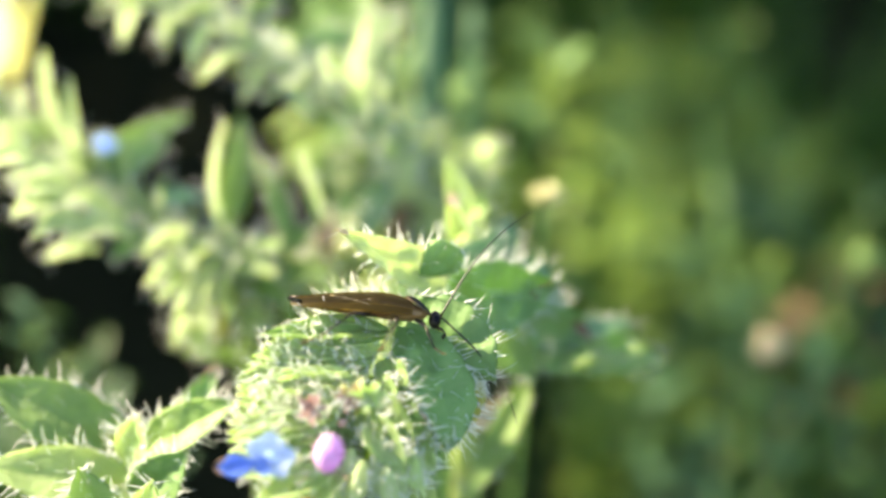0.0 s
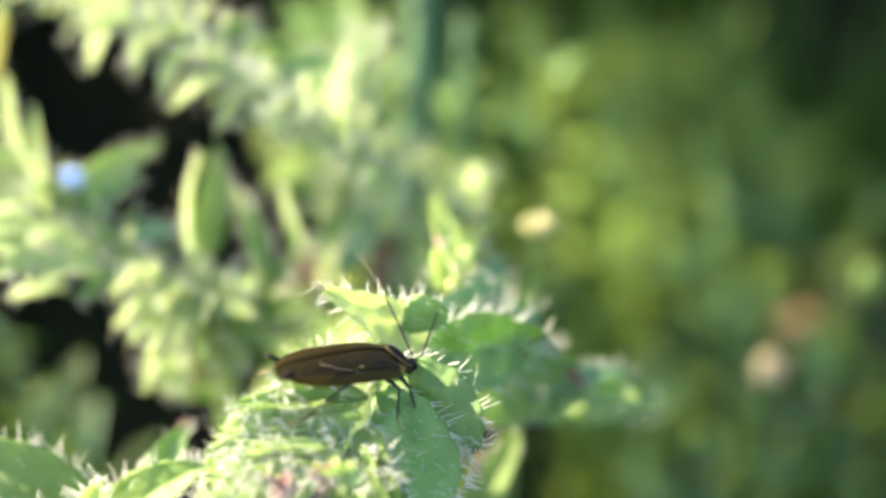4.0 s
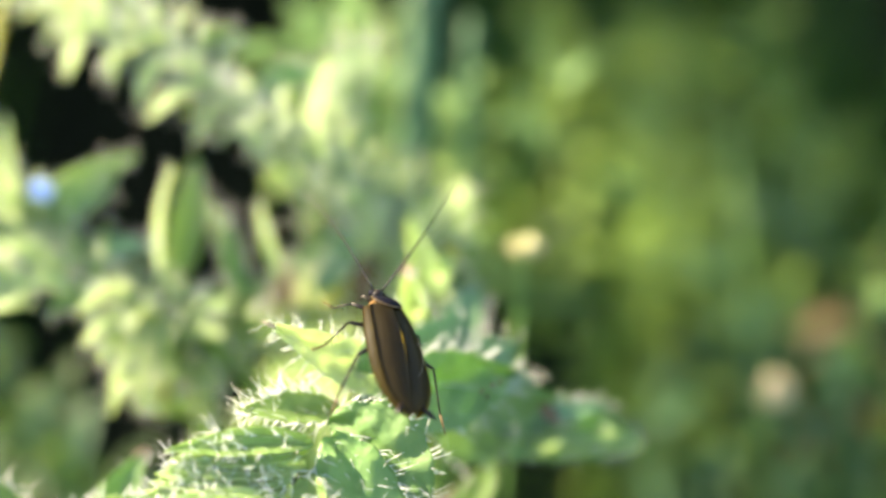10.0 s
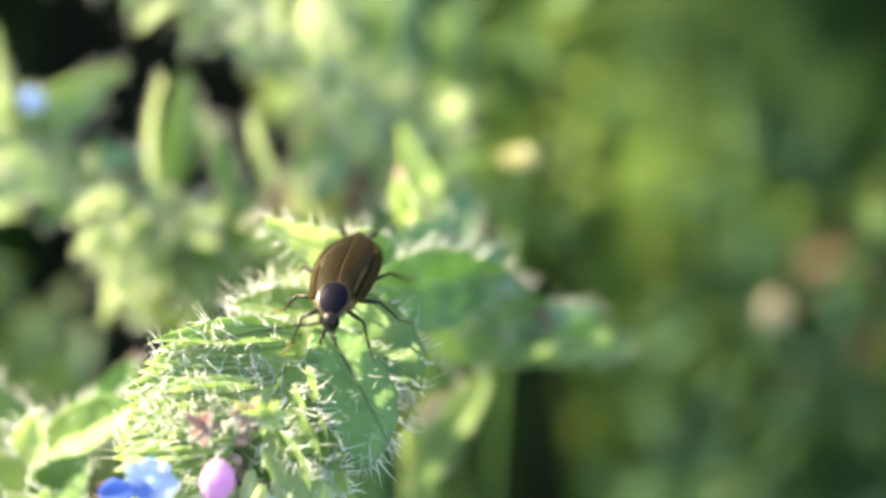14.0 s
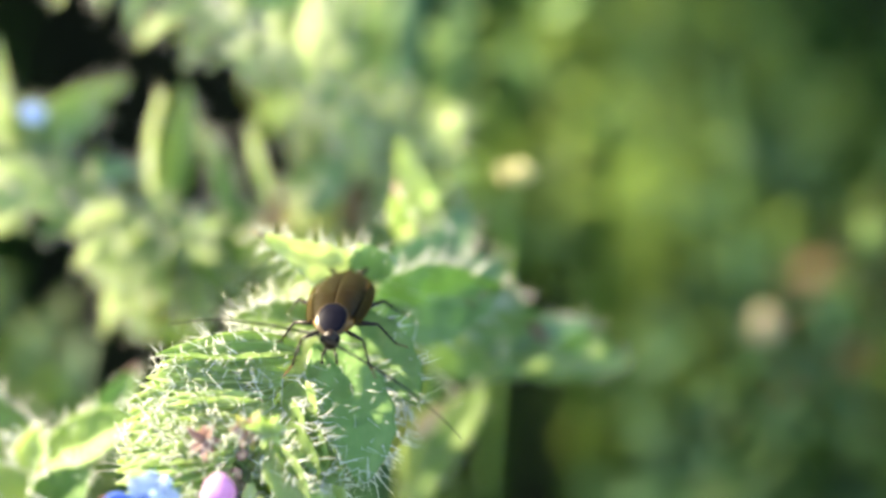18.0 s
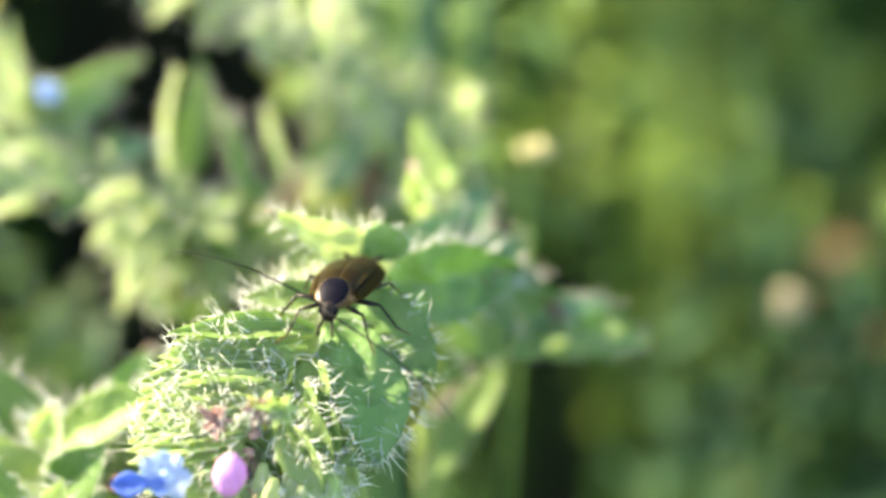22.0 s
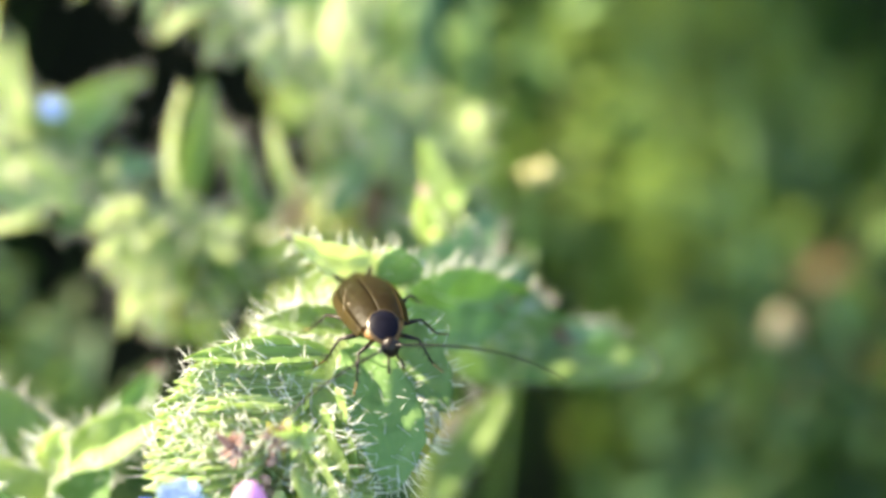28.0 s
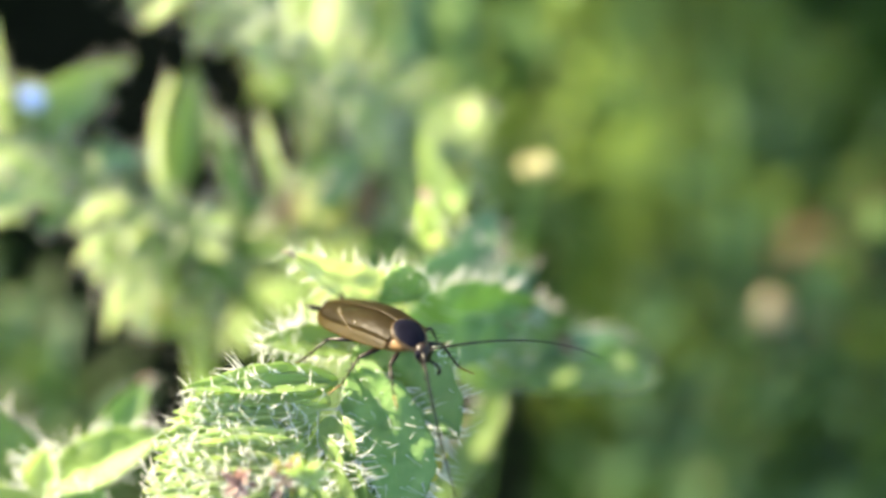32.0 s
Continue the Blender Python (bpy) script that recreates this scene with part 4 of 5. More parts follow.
# ---- background weeds, far out of focus ----
def weed(place, height, size, n, mats, label, radius=0.45, lean=(0, 0), name="weed"):
    """A leafy weed: its top lies at place, its foot on the soil."""
    p = Vector(place)
    plant = thing(name, (p.x + lean[0], p.y + lean[1], 0), label, "plant", "background weeds")
    foot = Vector((p.x + lean[0], p.y + lean[1], -6))
    stem(plant, [foot, foot.lerp(p, 0.5) + Vector((2, 0, 4)), p], [radius * 1.4, radius, radius * 0.5], mats[-1])
    for i in range(n):
        u = 1 - (i / n) * min(1, height / max(p.z, 1))
        q = foot.lerp(p, u)
        a = i * 2.4 + rng.uniform(-0.4, 0.4)
        d = Vector((math.cos(a), math.sin(a), rng.uniform(-0.2, 0.9)))
        ln = size * rng.uniform(0.35, 1.7) * (0.45 + 0.55 * min(1, i / n * 4))
        leaf(plant, q, q + d.normalized() * ln, ln * rng.uniform(0.22, 0.34), (-d.x * 0.4, -d.y * 0.4 - 0.2, 1), rng.choice(mats), sag=Vector((0, 0, ln * 0.1)), nu=8, nv=3)
    return plant


weed((11.0, 27.2, 289.0), 60, 3, 0, (LEAF, LEAF_DARK), "slender weed with a yellow tip", lean=(-16, 24), radius=0.5)
yel = thing("yellow_flower", (11.0, 27.0, 289.9), "small pale yellow flower on the slender weed", "flower")
for k in range(6):
    q = Vector((10.9, 26.4, 290.2))
    leaf(yel, q, q + Vector((math.cos(k * 1.05) * 1.6, -0.3, math.sin(k * 1.05) * 0.9)), 1.2, (-0.6, -0.4, 0.7), PALE_YELLOW, nu=6, nv=3, name="petal")


def seed_head(place, r, mat, label):
    p = Vector(place)
    ob = thing("seed_head", (p.x, p.y + 8, 0), label, "seed head", "round seed heads")
    stem(ob, [(p.x, p.y + 8, -6), (p.x + 2, p.y + 5, p.z * 0.5), (p.x, p.y, p.z)], [1.1, 0.8, 0.5], GRASS)
    bud(ob, place, (0, -0.3, 1), r * 1.9, r, mat, name="head")
    for k in range(9):
        a = k * 0.7
        leaf(ob, p, p + Vector((math.cos(a), -0.5, math.sin(a))) * r * 1.25, r * 0.8, FACING, mat, nu=6, nv=2, name="scale")


seed_head((37.1, 40.5, 260.4), 1.5, BUFF, "pale buff seed head on a thin stalk")
seed_head((48.4, 47.2, 266.4), 1.5, LEAF, "yellow-green round flower head on a thin stalk")
seed_head((23.2, 63.0, 269.3), 1.6, LEAF, "yellow-green round flower head on a thin stalk")
seed_head((59.0, 44.4, 247.2), 1.7, BUFF, "pale buff seed head on a thin stalk")
# leaf colours carry the sun or shade of each weed's spot
SUN_TONES = (LEAF_SPRING, LEAF_SPRING, LEAF_SPRING, LEAF_DARK, GRASS)
HALF_SHADE_TONES = (LEAF_SPRING, GRASS, GRASS, LEAF_DEEP)
SHADE_TONES = (GRASS, GRASS, LEAF_DEEP)
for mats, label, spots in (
    (SUN_TONES, "leafy weed with soft sun in its yellow-green colour", ((30.1, 95.5, 244.6), (38.4, 102.1, 231.2), (21.8, 88.3, 257.1), (54.2, 158.5, 235.0), (72.1, 125.8, 238.4), (58.6, 129.2, 242.4), (36.3, 115.0, 246.6), (40.0, 150.0, 246.0), (43.4, 189.8, 232.2), (54.3, 180.2, 228.0), (69.4, 190.7, 225.1), (69.0, 159.3, 225.5), (74.7, 143.5, 221.6), (30.9, 144.4, 239.1), (54.8, 132.6, 224.1), (22.0, 136.3, 253.2), (43.4, 151.2, 231.6), (66.0, 165.0, 232.0), (44.4, 121.8, 233.6), (15.4, 85.1, 274.5), (16.1, 62.1, 284.0))),
    (HALF_SHADE_TONES, "leafy weed with half shade in its green colour", ((44.4, 88.6, 246.9), (58.5, 101.9, 241.6), (50.5, 81.7, 238.6), (62.1, 84.1, 241.5), (39.9, 76.0, 242.4), (75.2, 107.4, 237.5), (80.0, 93.1, 241.7), (80.9, 82.2, 228.7))),
    (SHADE_TONES, "weed with deep shade in its dark green colour", ((30.4, 63.1, 237.7), (38.4, 59.2, 233.0), (47.2, 57.1, 230.5), (57.4, 68.7, 233.7), (66.2, 59.6, 222.9), (35.7, 48.5, 230.8), (46.3, 46.9, 229.0), (60.0, 47.9, 219.6), (74.2, 61.9, 225.7))),
    ((LEAF, LEAF_PALE, LEAF_DARK, LEAF_DARK), "pale green weed among others", ((-1.4, 59.7, 286.5), (-9.3, 59.7, 291.8), (-5.1, 70.8, 289.1), (5.9, 64.1, 281.2), (1.7, 47.6, 277.4), (-8.4, 39.6, 273.1))),
    (HALF_SHADE_TONES, "weed with half shade in its mixed greens", ((-38.2, 39.5, 267.7), (-33.1, 36.5, 264.1), (-47.3, 40.7, 263.9))),
    ((LEAF_DARK, LEAF_SPRING, LEAF_DARK, GRASS), "soft green weed with colour lightened against the shade", ((55.6, 157.4, 230.5), (64.4, 146.1, 229.1), (56.3, 132.0, 226.8), (48.8, 170.7, 231.4), (69.9, 136.3, 226.2), (35.9, 134.5, 241.1))),
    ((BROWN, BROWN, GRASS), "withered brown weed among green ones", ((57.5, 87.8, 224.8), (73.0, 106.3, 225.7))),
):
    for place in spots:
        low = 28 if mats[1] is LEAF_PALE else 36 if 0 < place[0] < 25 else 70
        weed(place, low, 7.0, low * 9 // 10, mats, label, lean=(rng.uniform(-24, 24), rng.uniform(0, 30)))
# tall stalks
for top, foot, r, mat, label in (
    ((3.3, 62.3, 297.0), (1.0, 48.9, 274.8), 1.9, LEAF_DEEP, "thick smooth dark green stalk"),
    ((7.1, 65.3, 288.0), (6.4, 56.3, 272.2), 0.85, LEAF_DEEP, "thinner smooth dark green stalk"),
    ((44.0, 102.4, 252.8), (47.0, 66.2, 209.6), 0.5, LEAF_DARK, "soft green upright stalk"),
):
    ob = thing("stalk", (foot[0] - 34, foot[1] - 26, 0) if foot[0] < 20 else (foot[0], foot[1], 0), label, "stalk", "tall stalks")
    stem(ob, [(foot[0] - 34, foot[1] - 26, -6), (foot[0] - 12, foot[1] - 8, foot[2] * 0.6), foot, top] if foot[0] < 20 else [(foot[0], foot[1] + 2, -6), foot, top], [r, r, r, r * 0.8] if foot[0] < 20 else [r * 1.2, r, r * 0.8], mat)
    for u in (0.25, 0.8):
        p = Vector(foot).lerp(Vector(top), u)
        d = (Vector(top) - Vector(foot)).normalized()
        stem(ob, [p - d * r * 0.6, p, p + d * r * 0.6], [r * 0.95, r * 1.18, r * 0.95], mat, name="node", label="slightly swollen stalk joint")


# ---- unseen shrubs, added to shade the far weeds and the soil ----
def shrub(foot, box, count, seed, label):
    """A trunk, limbs and a crown of leaves within a box of x, y and z ranges, mm."""
    bush = thing("shrub", (foot[0], foot[1], 0), label, "shrub", "shading shrubs")
    fx, fy = foot
    stem(bush, [(fx, fy, -8), (fx + 10, fy - 10, 300), (fx, fy + 10, 700)], [26, 20, 8], BROWN, name="trunk")
    r = random.Random(seed)
    (x0, x1), (y0, y1), (z0, z1) = box
    for k in range(9):
        z = 180 + k * 55
        e = (fx + (x1 - x0) * r.uniform(-0.36, 0.36), fy + (-1) ** k * (y1 - y0) * r.uniform(0.15, 0.36), max(z, z0) + r.uniform(120, 320))
        stem(bush, [(fx + 7, fy - 5, z), (fx + (e[0] - fx) * 0.3, fy + (e[1] - fy) * 0.5, max(z + 90, z0)), e], [9, 6, 2.5], BROWN, name="limb")
    mid = Vector(((x0 + x1) / 2, (y0 + y1) / 2, (z0 + z1) / 2))
    verts, faces = [], []
    for _ in range(count):
        p = Vector((r.uniform(x0, x1), r.uniform(y0, y1), r.uniform(z0, z1)))
        q = p - mid
        side = (2 * q.x / (x1 - x0)) ** 4 + (2 * q.y / (y1 - y0)) ** 4 + (2 * q.z / (z1 - z0)) ** 4
        if side + noise.noise(p * 0.006) * 0.8 > 1 or noise.noise(p * 0.011) < -0.2:
            continue
        d = Vector((r.gauss(0, 1), r.gauss(0, 1), r.gauss(0, 0.6))).normalized()
        sd = d.orthogonal().normalized()
        n = d.cross(sd)
        ln, w = r.uniform(22, 40), r.uniform(8, 14)
        i = len(verts)
        verts += [q * MM - bush.location for q in (p, p + d * ln * 0.45 + sd * w + n * 2, p + d * ln, p + d * ln * 0.45 - sd * w + n * 2, p + d * ln * 0.5 - n * 2)]
        faces += [(i, i + 1, i + 4), (i + 1, i + 2, i + 4), (i + 2, i + 3, i + 4), (i + 3, i, i + 4)]
    crown = part("crown", raw_mesh("crown", verts, faces, False), GRASS, bush, "crown of many small dark leaves")
    crown["kind"] = "stuff"


shrub((-480, 790), ((-530, -430), (292, 1240), (40, 1250)), 7800, 21, "dense dark green shrub, added unseen to shade the far weeds")
shrub((-30, 830), ((-420, 330), (440, 1180), (240, 900)), 13000, 22, "wide dark green shrub, added unseen to darken the bare soil")
shrub((-470, 650), ((-560, -400), (400, 950), (20, 430)), 6500, 23, "low dense shrub, added unseen to deepen shade on the soil")


# ---- meadow ----
SHADE_GAPS = ((-190, 520, 230, 150), (300, 560, 120, 130), (40, 220, 70, 90), (-120, 220, 90, 60), (-90, 330, 90, 120))  # centre and half widths of patches without grass, where dark soil imitates deep shade
def meadow(name, count, box, length, mats, seed):
    r = random.Random(seed)
    verts, faces = [], []
    for _ in range(count):
        x, y = r.uniform(*box[0]), r.uniform(*box[1])
        if noise.noise(Vector((x * 0.012, y * 0.012, seed))) < -0.08 or math.hypot(x, y - 600) > 2300 + 900 * noise.noise(Vector((x * 0.002, y * 0.002, 3))):
            continue
        if any(((x - bx) / rx) ** 2 + ((y - by) / ry) ** 2 < 1 for bx, by, rx, ry in SHADE_GAPS):
            continue
        h = r.uniform(*length)
        a = r.uniform(0, 6.28)
        d = Vector((math.cos(a), math.sin(a), 0))
        s = Vector((-d.y, d.x, 0))
        w = r.uniform(1.5, 4.0)
        i = len(verts)
        for k in range(5):
            u = k / 4
            c = Vector((x, y, -8)) + Vector((0, 0, 1)) * h * u + d * h * 0.35 * u * u
            ww = w * (1 - u) ** 0.6 + 0.1
            verts += [(c - s * ww) * MM, (c + d * 0.4 * ww + Vector((0, 0, -0.2 * ww))) * MM, (c + s * ww) * MM]
        for k in range(4):
            j = i + 3 * k
            faces += [(j, j + 1, j + 4, j + 3), (j + 1, j + 2, j + 5, j + 4)]
    ob = new(name, raw_mesh(name, verts, faces))
    ob.data.materials.append(mats)
    tagged(ob, "dense green meadow grass on soil coloured dark for shade", "grass", kind="stuff")


meadow("meadow_grass", 7000, ((-500, 700), (300, 1100)), (50, 160), GRASS, 3)
meadow("meadow_grass", 1600, ((-600, -110), (-300, 330)), (60, 200), GRASS, 4)
meadow("meadow_grass", 9000, ((-2600, 2600), (1100, 3400)), (90, 260), GRASS, 5)
meadow("meadow_grass", 5000, ((-3000, -1800), (-1800, 1100)), (90, 260), GRASS, 12)
meadow("meadow_grass", 5000, ((1800, 3000), (-1800, 1100)), (90, 260), GRASS, 13)
meadow("meadow_grass", 4000, ((-1800, 1800), (-2400, -1500)), (90, 260), GRASS, 14)
meadow("meadow_grass", 4000, ((700, 1800), (-1500, 1100)), (70, 200), GRASS, 7)
meadow("meadow_grass", 4000, ((-1800, -600), (-1500, 1100)), (70, 200), GRASS, 8)
meadow("meadow_grass", 2500, ((-600, 700), (-1500, -700)), (70, 200), GRASS, 9)
meadow("meadow_grass", 2500, ((230, 700), (-140, 300)), (50, 150), GRASS, 10)
meadow("meadow_grass", 1500, ((-600, 600), (-700, -140)), (60, 200), GRASS, 6)


# ---- the cockroach ----
def wing_point(x0, x1, w, h, lift, u, q):
    """A point of the folded wings: u from front to tail, q from the seam to the rim."""
    prof = math.sin(math.pi * (0.24 + 0.50 * u)) ** 0.7
    if u > 0.58:
        prof *= max(0.03, 1 - ((u - 0.58) / 0.421) ** 2.4) ** 0.5
    rise = (0.62 + 0.38 * math.sin(min(u / 0.32, 1) * math.pi / 2)) * (1.0 - 0.74 * u ** 1.9)
    z = h * (1 - q ** 3) * rise - 0.2 - 0.1 * q - 0.18 * u * u + lift + 0.005 * math.sin(q * 38)
    if q < 0.12:
        z -= 0.014 * (1 - q / 0.12)
    return x0 + (x1 - x0) * u, q * w * prof, z


def half_wing(side, x0, x1, w, h, inner, outer, lift):
    """One shell of the folded wings: a strip between two shares of the half width."""
    n, m = 26, 8
    v, f = [], []
    for layer in (0, -0.05):
        for i in range(n + 1):
            for j in range(m + 1):
                x, y, z = wing_point(x0, x1, w, h, lift, i / n, inner + (outer - inner) * j / m)
                z += layer
                v.append((x * MM, side * y * MM, z * MM))
    off = (n + 1) * (m + 1)
    for i in range(n):
        for j in range(m):
            q = (i * (m + 1) + j, i * (m + 1) + j + 1, (i + 1) * (m + 1) + j + 1, (i + 1) * (m + 1) + j)
            f += [q, tuple(off + s for s in reversed(q))]
        for j in (0, m):
            q = (i * (m + 1) + j, (i + 1) * (m + 1) + j, off + (i + 1) * (m + 1) + j, off + i * (m + 1) + j)
            f.append(q)
    return raw_mesh("wing", v, f)


def blob(rx, ry, rz, c=(0, 0, 0), squash=0.0, n=18, m=12, name="body", grooves=0):
    v, f = [], []
    for i in range(m + 1):
        th = math.pi * i / m
        for k in range(n):
            ph = 2 * math.pi * k / n
            x, y, z = math.cos(th), math.sin(th) * math.cos(ph), math.sin(th) * math.sin(ph)
            g = 1 - (0.05 * abs(math.sin(th * grooves)) if grooves else 0)
            v.append(((c[0] + x * rx) * MM, (c[1] + y * ry * g) * MM, (c[2] + z * rz * g - squash * y * y) * MM))
    for i in range(m):
        for k in range(n):
            j = (k + 1) % n
            f.append((i * n + k, i * n + j, (i + 1) * n + j, (i + 1) * n + k))
    return raw_mesh(name, v, f)


def belly_mesh():
    """The abdomen: it fills the room under the folded wings, with a groove at each segment."""
    v, f, n, m = [], [], 44, 20
    for i in range(n + 1):
        u = 0.04 + 0.80 * i / n
        g = 1 - 0.05 * abs(math.sin(u * 26)) ** 6
        for k in range(m):
            a = 2 * math.pi * k / m
            q = math.cos(a) * 0.80
            x, y, z = wing_point(2.35, -4.45, 1.70, 0.90, 0.12, u, abs(q))
            top = z - 0.10
            low = -0.62 * g * (1 - 0.55 * u * u) * math.sqrt(max(0, 1 - (q / 0.80) ** 2)) - 0.12
            b = math.sin(a)
            v.append((x * MM, math.copysign(y, q) * g * MM, (top if b > 0.01 else low if b < -0.01 else (top + low) / 2) * MM))
    for i in range(n):
        for k in range(m):
            j = (k + 1) % m
            f.append((i * m + k, i * m + j, (i + 1) * m + j, (i + 1) * m + k))
    f += [tuple(range(m))[::-1], tuple(n * m + k for k in range(m))]
    return raw_mesh("abdomen", v, f)


def shield(rx, ry, h, c, inner, outer):
    """The domed neck shield, as a ring between two shares of its radius."""
    v, f, n, m = [], [], 32, 7
    for layer in (0, -0.06):
        for i in range(m + 1):
            q = inner + (outer - inner) * i / m
            for k in range(n):
                a = 2 * math.pi * k / n
                x, y = math.cos(a) * q * rx * (0.9 if math.cos(a) < 0 else 1), math.sin(a) * q * ry
                v.append(((c[0] + x) * MM, (c[1] + y) * MM, (c[2] + h * (1 - q * q) + layer - 0.62 * (x + 0.1) - 0.08 * x * x) * MM))
    off = (m + 1) * n
    for i in range(m):
        for k in range(n):
            j = (k + 1) % n
            q = (i * n + k, (i + 1) * n + k, (i + 1) * n + j, i * n + j)
            f += [q, tuple(off + s for s in reversed(q))]
    for k in range(n):
        j = (k + 1) % n
        f.append((m * n + k, off + m * n + k, off + m * n + j, m * n + j))
    return raw_mesh("shield", v, f)


def limb(pts, radii, sides=8):
    return tube([V(p) for p in pts], [r * MM for r in radii], sides, "limb")


def cockroach():
    bug = new("cockroach")
    bug.empty_display_size = 0.002
    tagged(bug, "small brown wood cockroach with amber wing edges on bristly leaves", "insect")
    part("abdomen", belly_mesh(), BELLY, bug, "dark brown segmented abdomen")
    part("thorax", blob(1.7, 1.15, 0.55, (1.6, 0, -0.22)), TAN, bug, "tan underside of the thorax")
    for side in (1, -1):
        w = part("forewing", half_wing(side, 2.35, -4.45, 1.70, 0.90, 0.0, 0.80, 0.12 + 0.03 * side), WING, bug, "dark brown leathery forewing")
        part("wing_margin", half_wing(side, 2.35, -4.45, 1.70, 0.90, 0.80, 1.0, 0.12 + 0.03 * side), WING_EDGE, w, "translucent amber margin")
    # glare on the right wing, drawn as a pale streak and dot
    mark = []
    for i in range(12):
        x, y, z = wing_point(2.35, -4.45, 1.70, 0.90, 0.105, 0.68 - 0.34 * i / 11, 0.30 + 0.56 * (i / 11) ** 0.6)
        mark.append((x, -y, z))
    part("vein", limb(mark, [0.013] * 12, 5), BUFF, w, "short curved glare streak in pale colour")
    x, y, z = wing_point(2.35, -4.45, 1.70, 0.90, 0.10, 0.36, 0.66)
    part("pale_spot", blob(0.07, 0.06, 0.03, (x, -y, z), n=10, m=6), BUFF, w, "tiny glint in pale colour")
    sh = part("pronotum", shield(0.90, 0.82, 0.30, (2.70, 0, 0.30), 0.0, 0.87), DISC, bug, "glossy black neck shield")
    part("pronotum_rim", shield(0.90, 0.82, 0.30, (2.70, 0, 0.30), 0.87, 1.0), RIM, sh, "clear amber rim of the shield")
    head = part("head", blob(0.36, 0.43, 0.52, (3.68, 0, -0.50)), CHITIN, bug, "small dark downturned head")
    for s in (1, -1):
        part("eye", blob(0.18, 0.14, 0.23, (3.78, s * 0.37, -0.40), n=12, m=8), DISC, head, "black kidney-shaped eye")
        part("palp", limb([(3.85, s * 0.2, -0.9), (4.2, s * 0.32, -1.05), (4.35, s * 0.36, -1.25), (4.2, s * 0.36, -1.5)], [0.08, 0.075, 0.07, 0.09], 7), CHITIN, head, "jointed mouth palp")
        part("cercus", limb([(-3.9, s * 0.6, -0.15), (-4.3, s * 0.9, -0.08), (-4.65, s * 1.1, 0.02)], [0.13, 0.15, 0.03], 7), CHITIN, bug, "short tail feeler")
    legs = []
    shapes = (
        # root, knee, ankle, foot
        ((2.5, 0.5, -0.5), (3.1, 1.5, -0.75), (3.7, 1.9, -1.9), (4.3, 2.2, -2.15)),
        ((1.5, 0.6, -0.55), (1.5, 2.1, -0.6), (0.9, 2.9, -1.9), (0.7, 3.5, -2.2)),
        ((0.4, 0.6, -0.55), (-0.9, 2.2, -0.35), (-2.6, 3.0, -1.8), (-3.5, 3.3, -2.2)),
    )
    for i, (r, k, a, e) in enumerate(shapes):
        for s in (1, -1):
            root = Vector((r[0], r[1] * s, r[2]))
            rel = [Vector((q[0], q[1] * s, q[2])) - root for q in (r, k, a, e)]
            mid = rel[0].lerp(rel[1], 0.5)
            leg = part("leg", limb([rel[0], mid, rel[1]], [0.10, 0.14 if i else 0.12, 0.07]), CHITIN, bug, "dark spiny leg")
            leg.location = root * MM
            part("shin", limb([rel[1], rel[1].lerp(rel[2], 0.5), rel[2]], [0.062, 0.055, 0.045]), CHITIN, leg, "slender dark shin")
            part("foot", limb([rel[2], rel[2].lerp(rel[3], 0.5), rel[3], rel[3] + Vector((0.12, 0.05 * s, 0.0))], [0.05, 0.04, 0.04, 0.02], 6), TAN, leg, "yellow-brown jointed foot")
            spines = []
            for n in range(7):
                p = rel[1].lerp(rel[2], (n + 0.6) / 7.6)
                d = (rel[2] - rel[1]).normalized()
                x = d.orthogonal().normalized() * (1 if n % 2 else -1)
                spines.append((p * MM, x + d * 0.8, 0.42 * MM, 0.03 * MM))
            part("spine_comb", hair_mesh(spines, "spine_comb"), CHITIN, leg, "fine dark spines")["kind"] = "stuff"
            legs.append((leg, i, s))
    feelers = []
    for s in (1, -1):
        pts, rad = [], []
        for i in range(22):
            u = i / 21
            pts.append((8.1 * u, s * -0.9 * u ** 2.5 * 0.8, -1.6 * u ** 3 + 0.6 * u))
            rad.append(0.046 * (1 - u) + 0.022)
        an = part("antenna", limb(pts, rad, 7), FEELER, bug, "long thin dark antenna")
        an.location = Vector((4.0, s * 0.24, -0.28)) * MM
        feelers.append(an)
    return bug, legs, feelers


bug, legs, feelers = cockroach()
cam.data.dof.focus_object = legs[2][0]

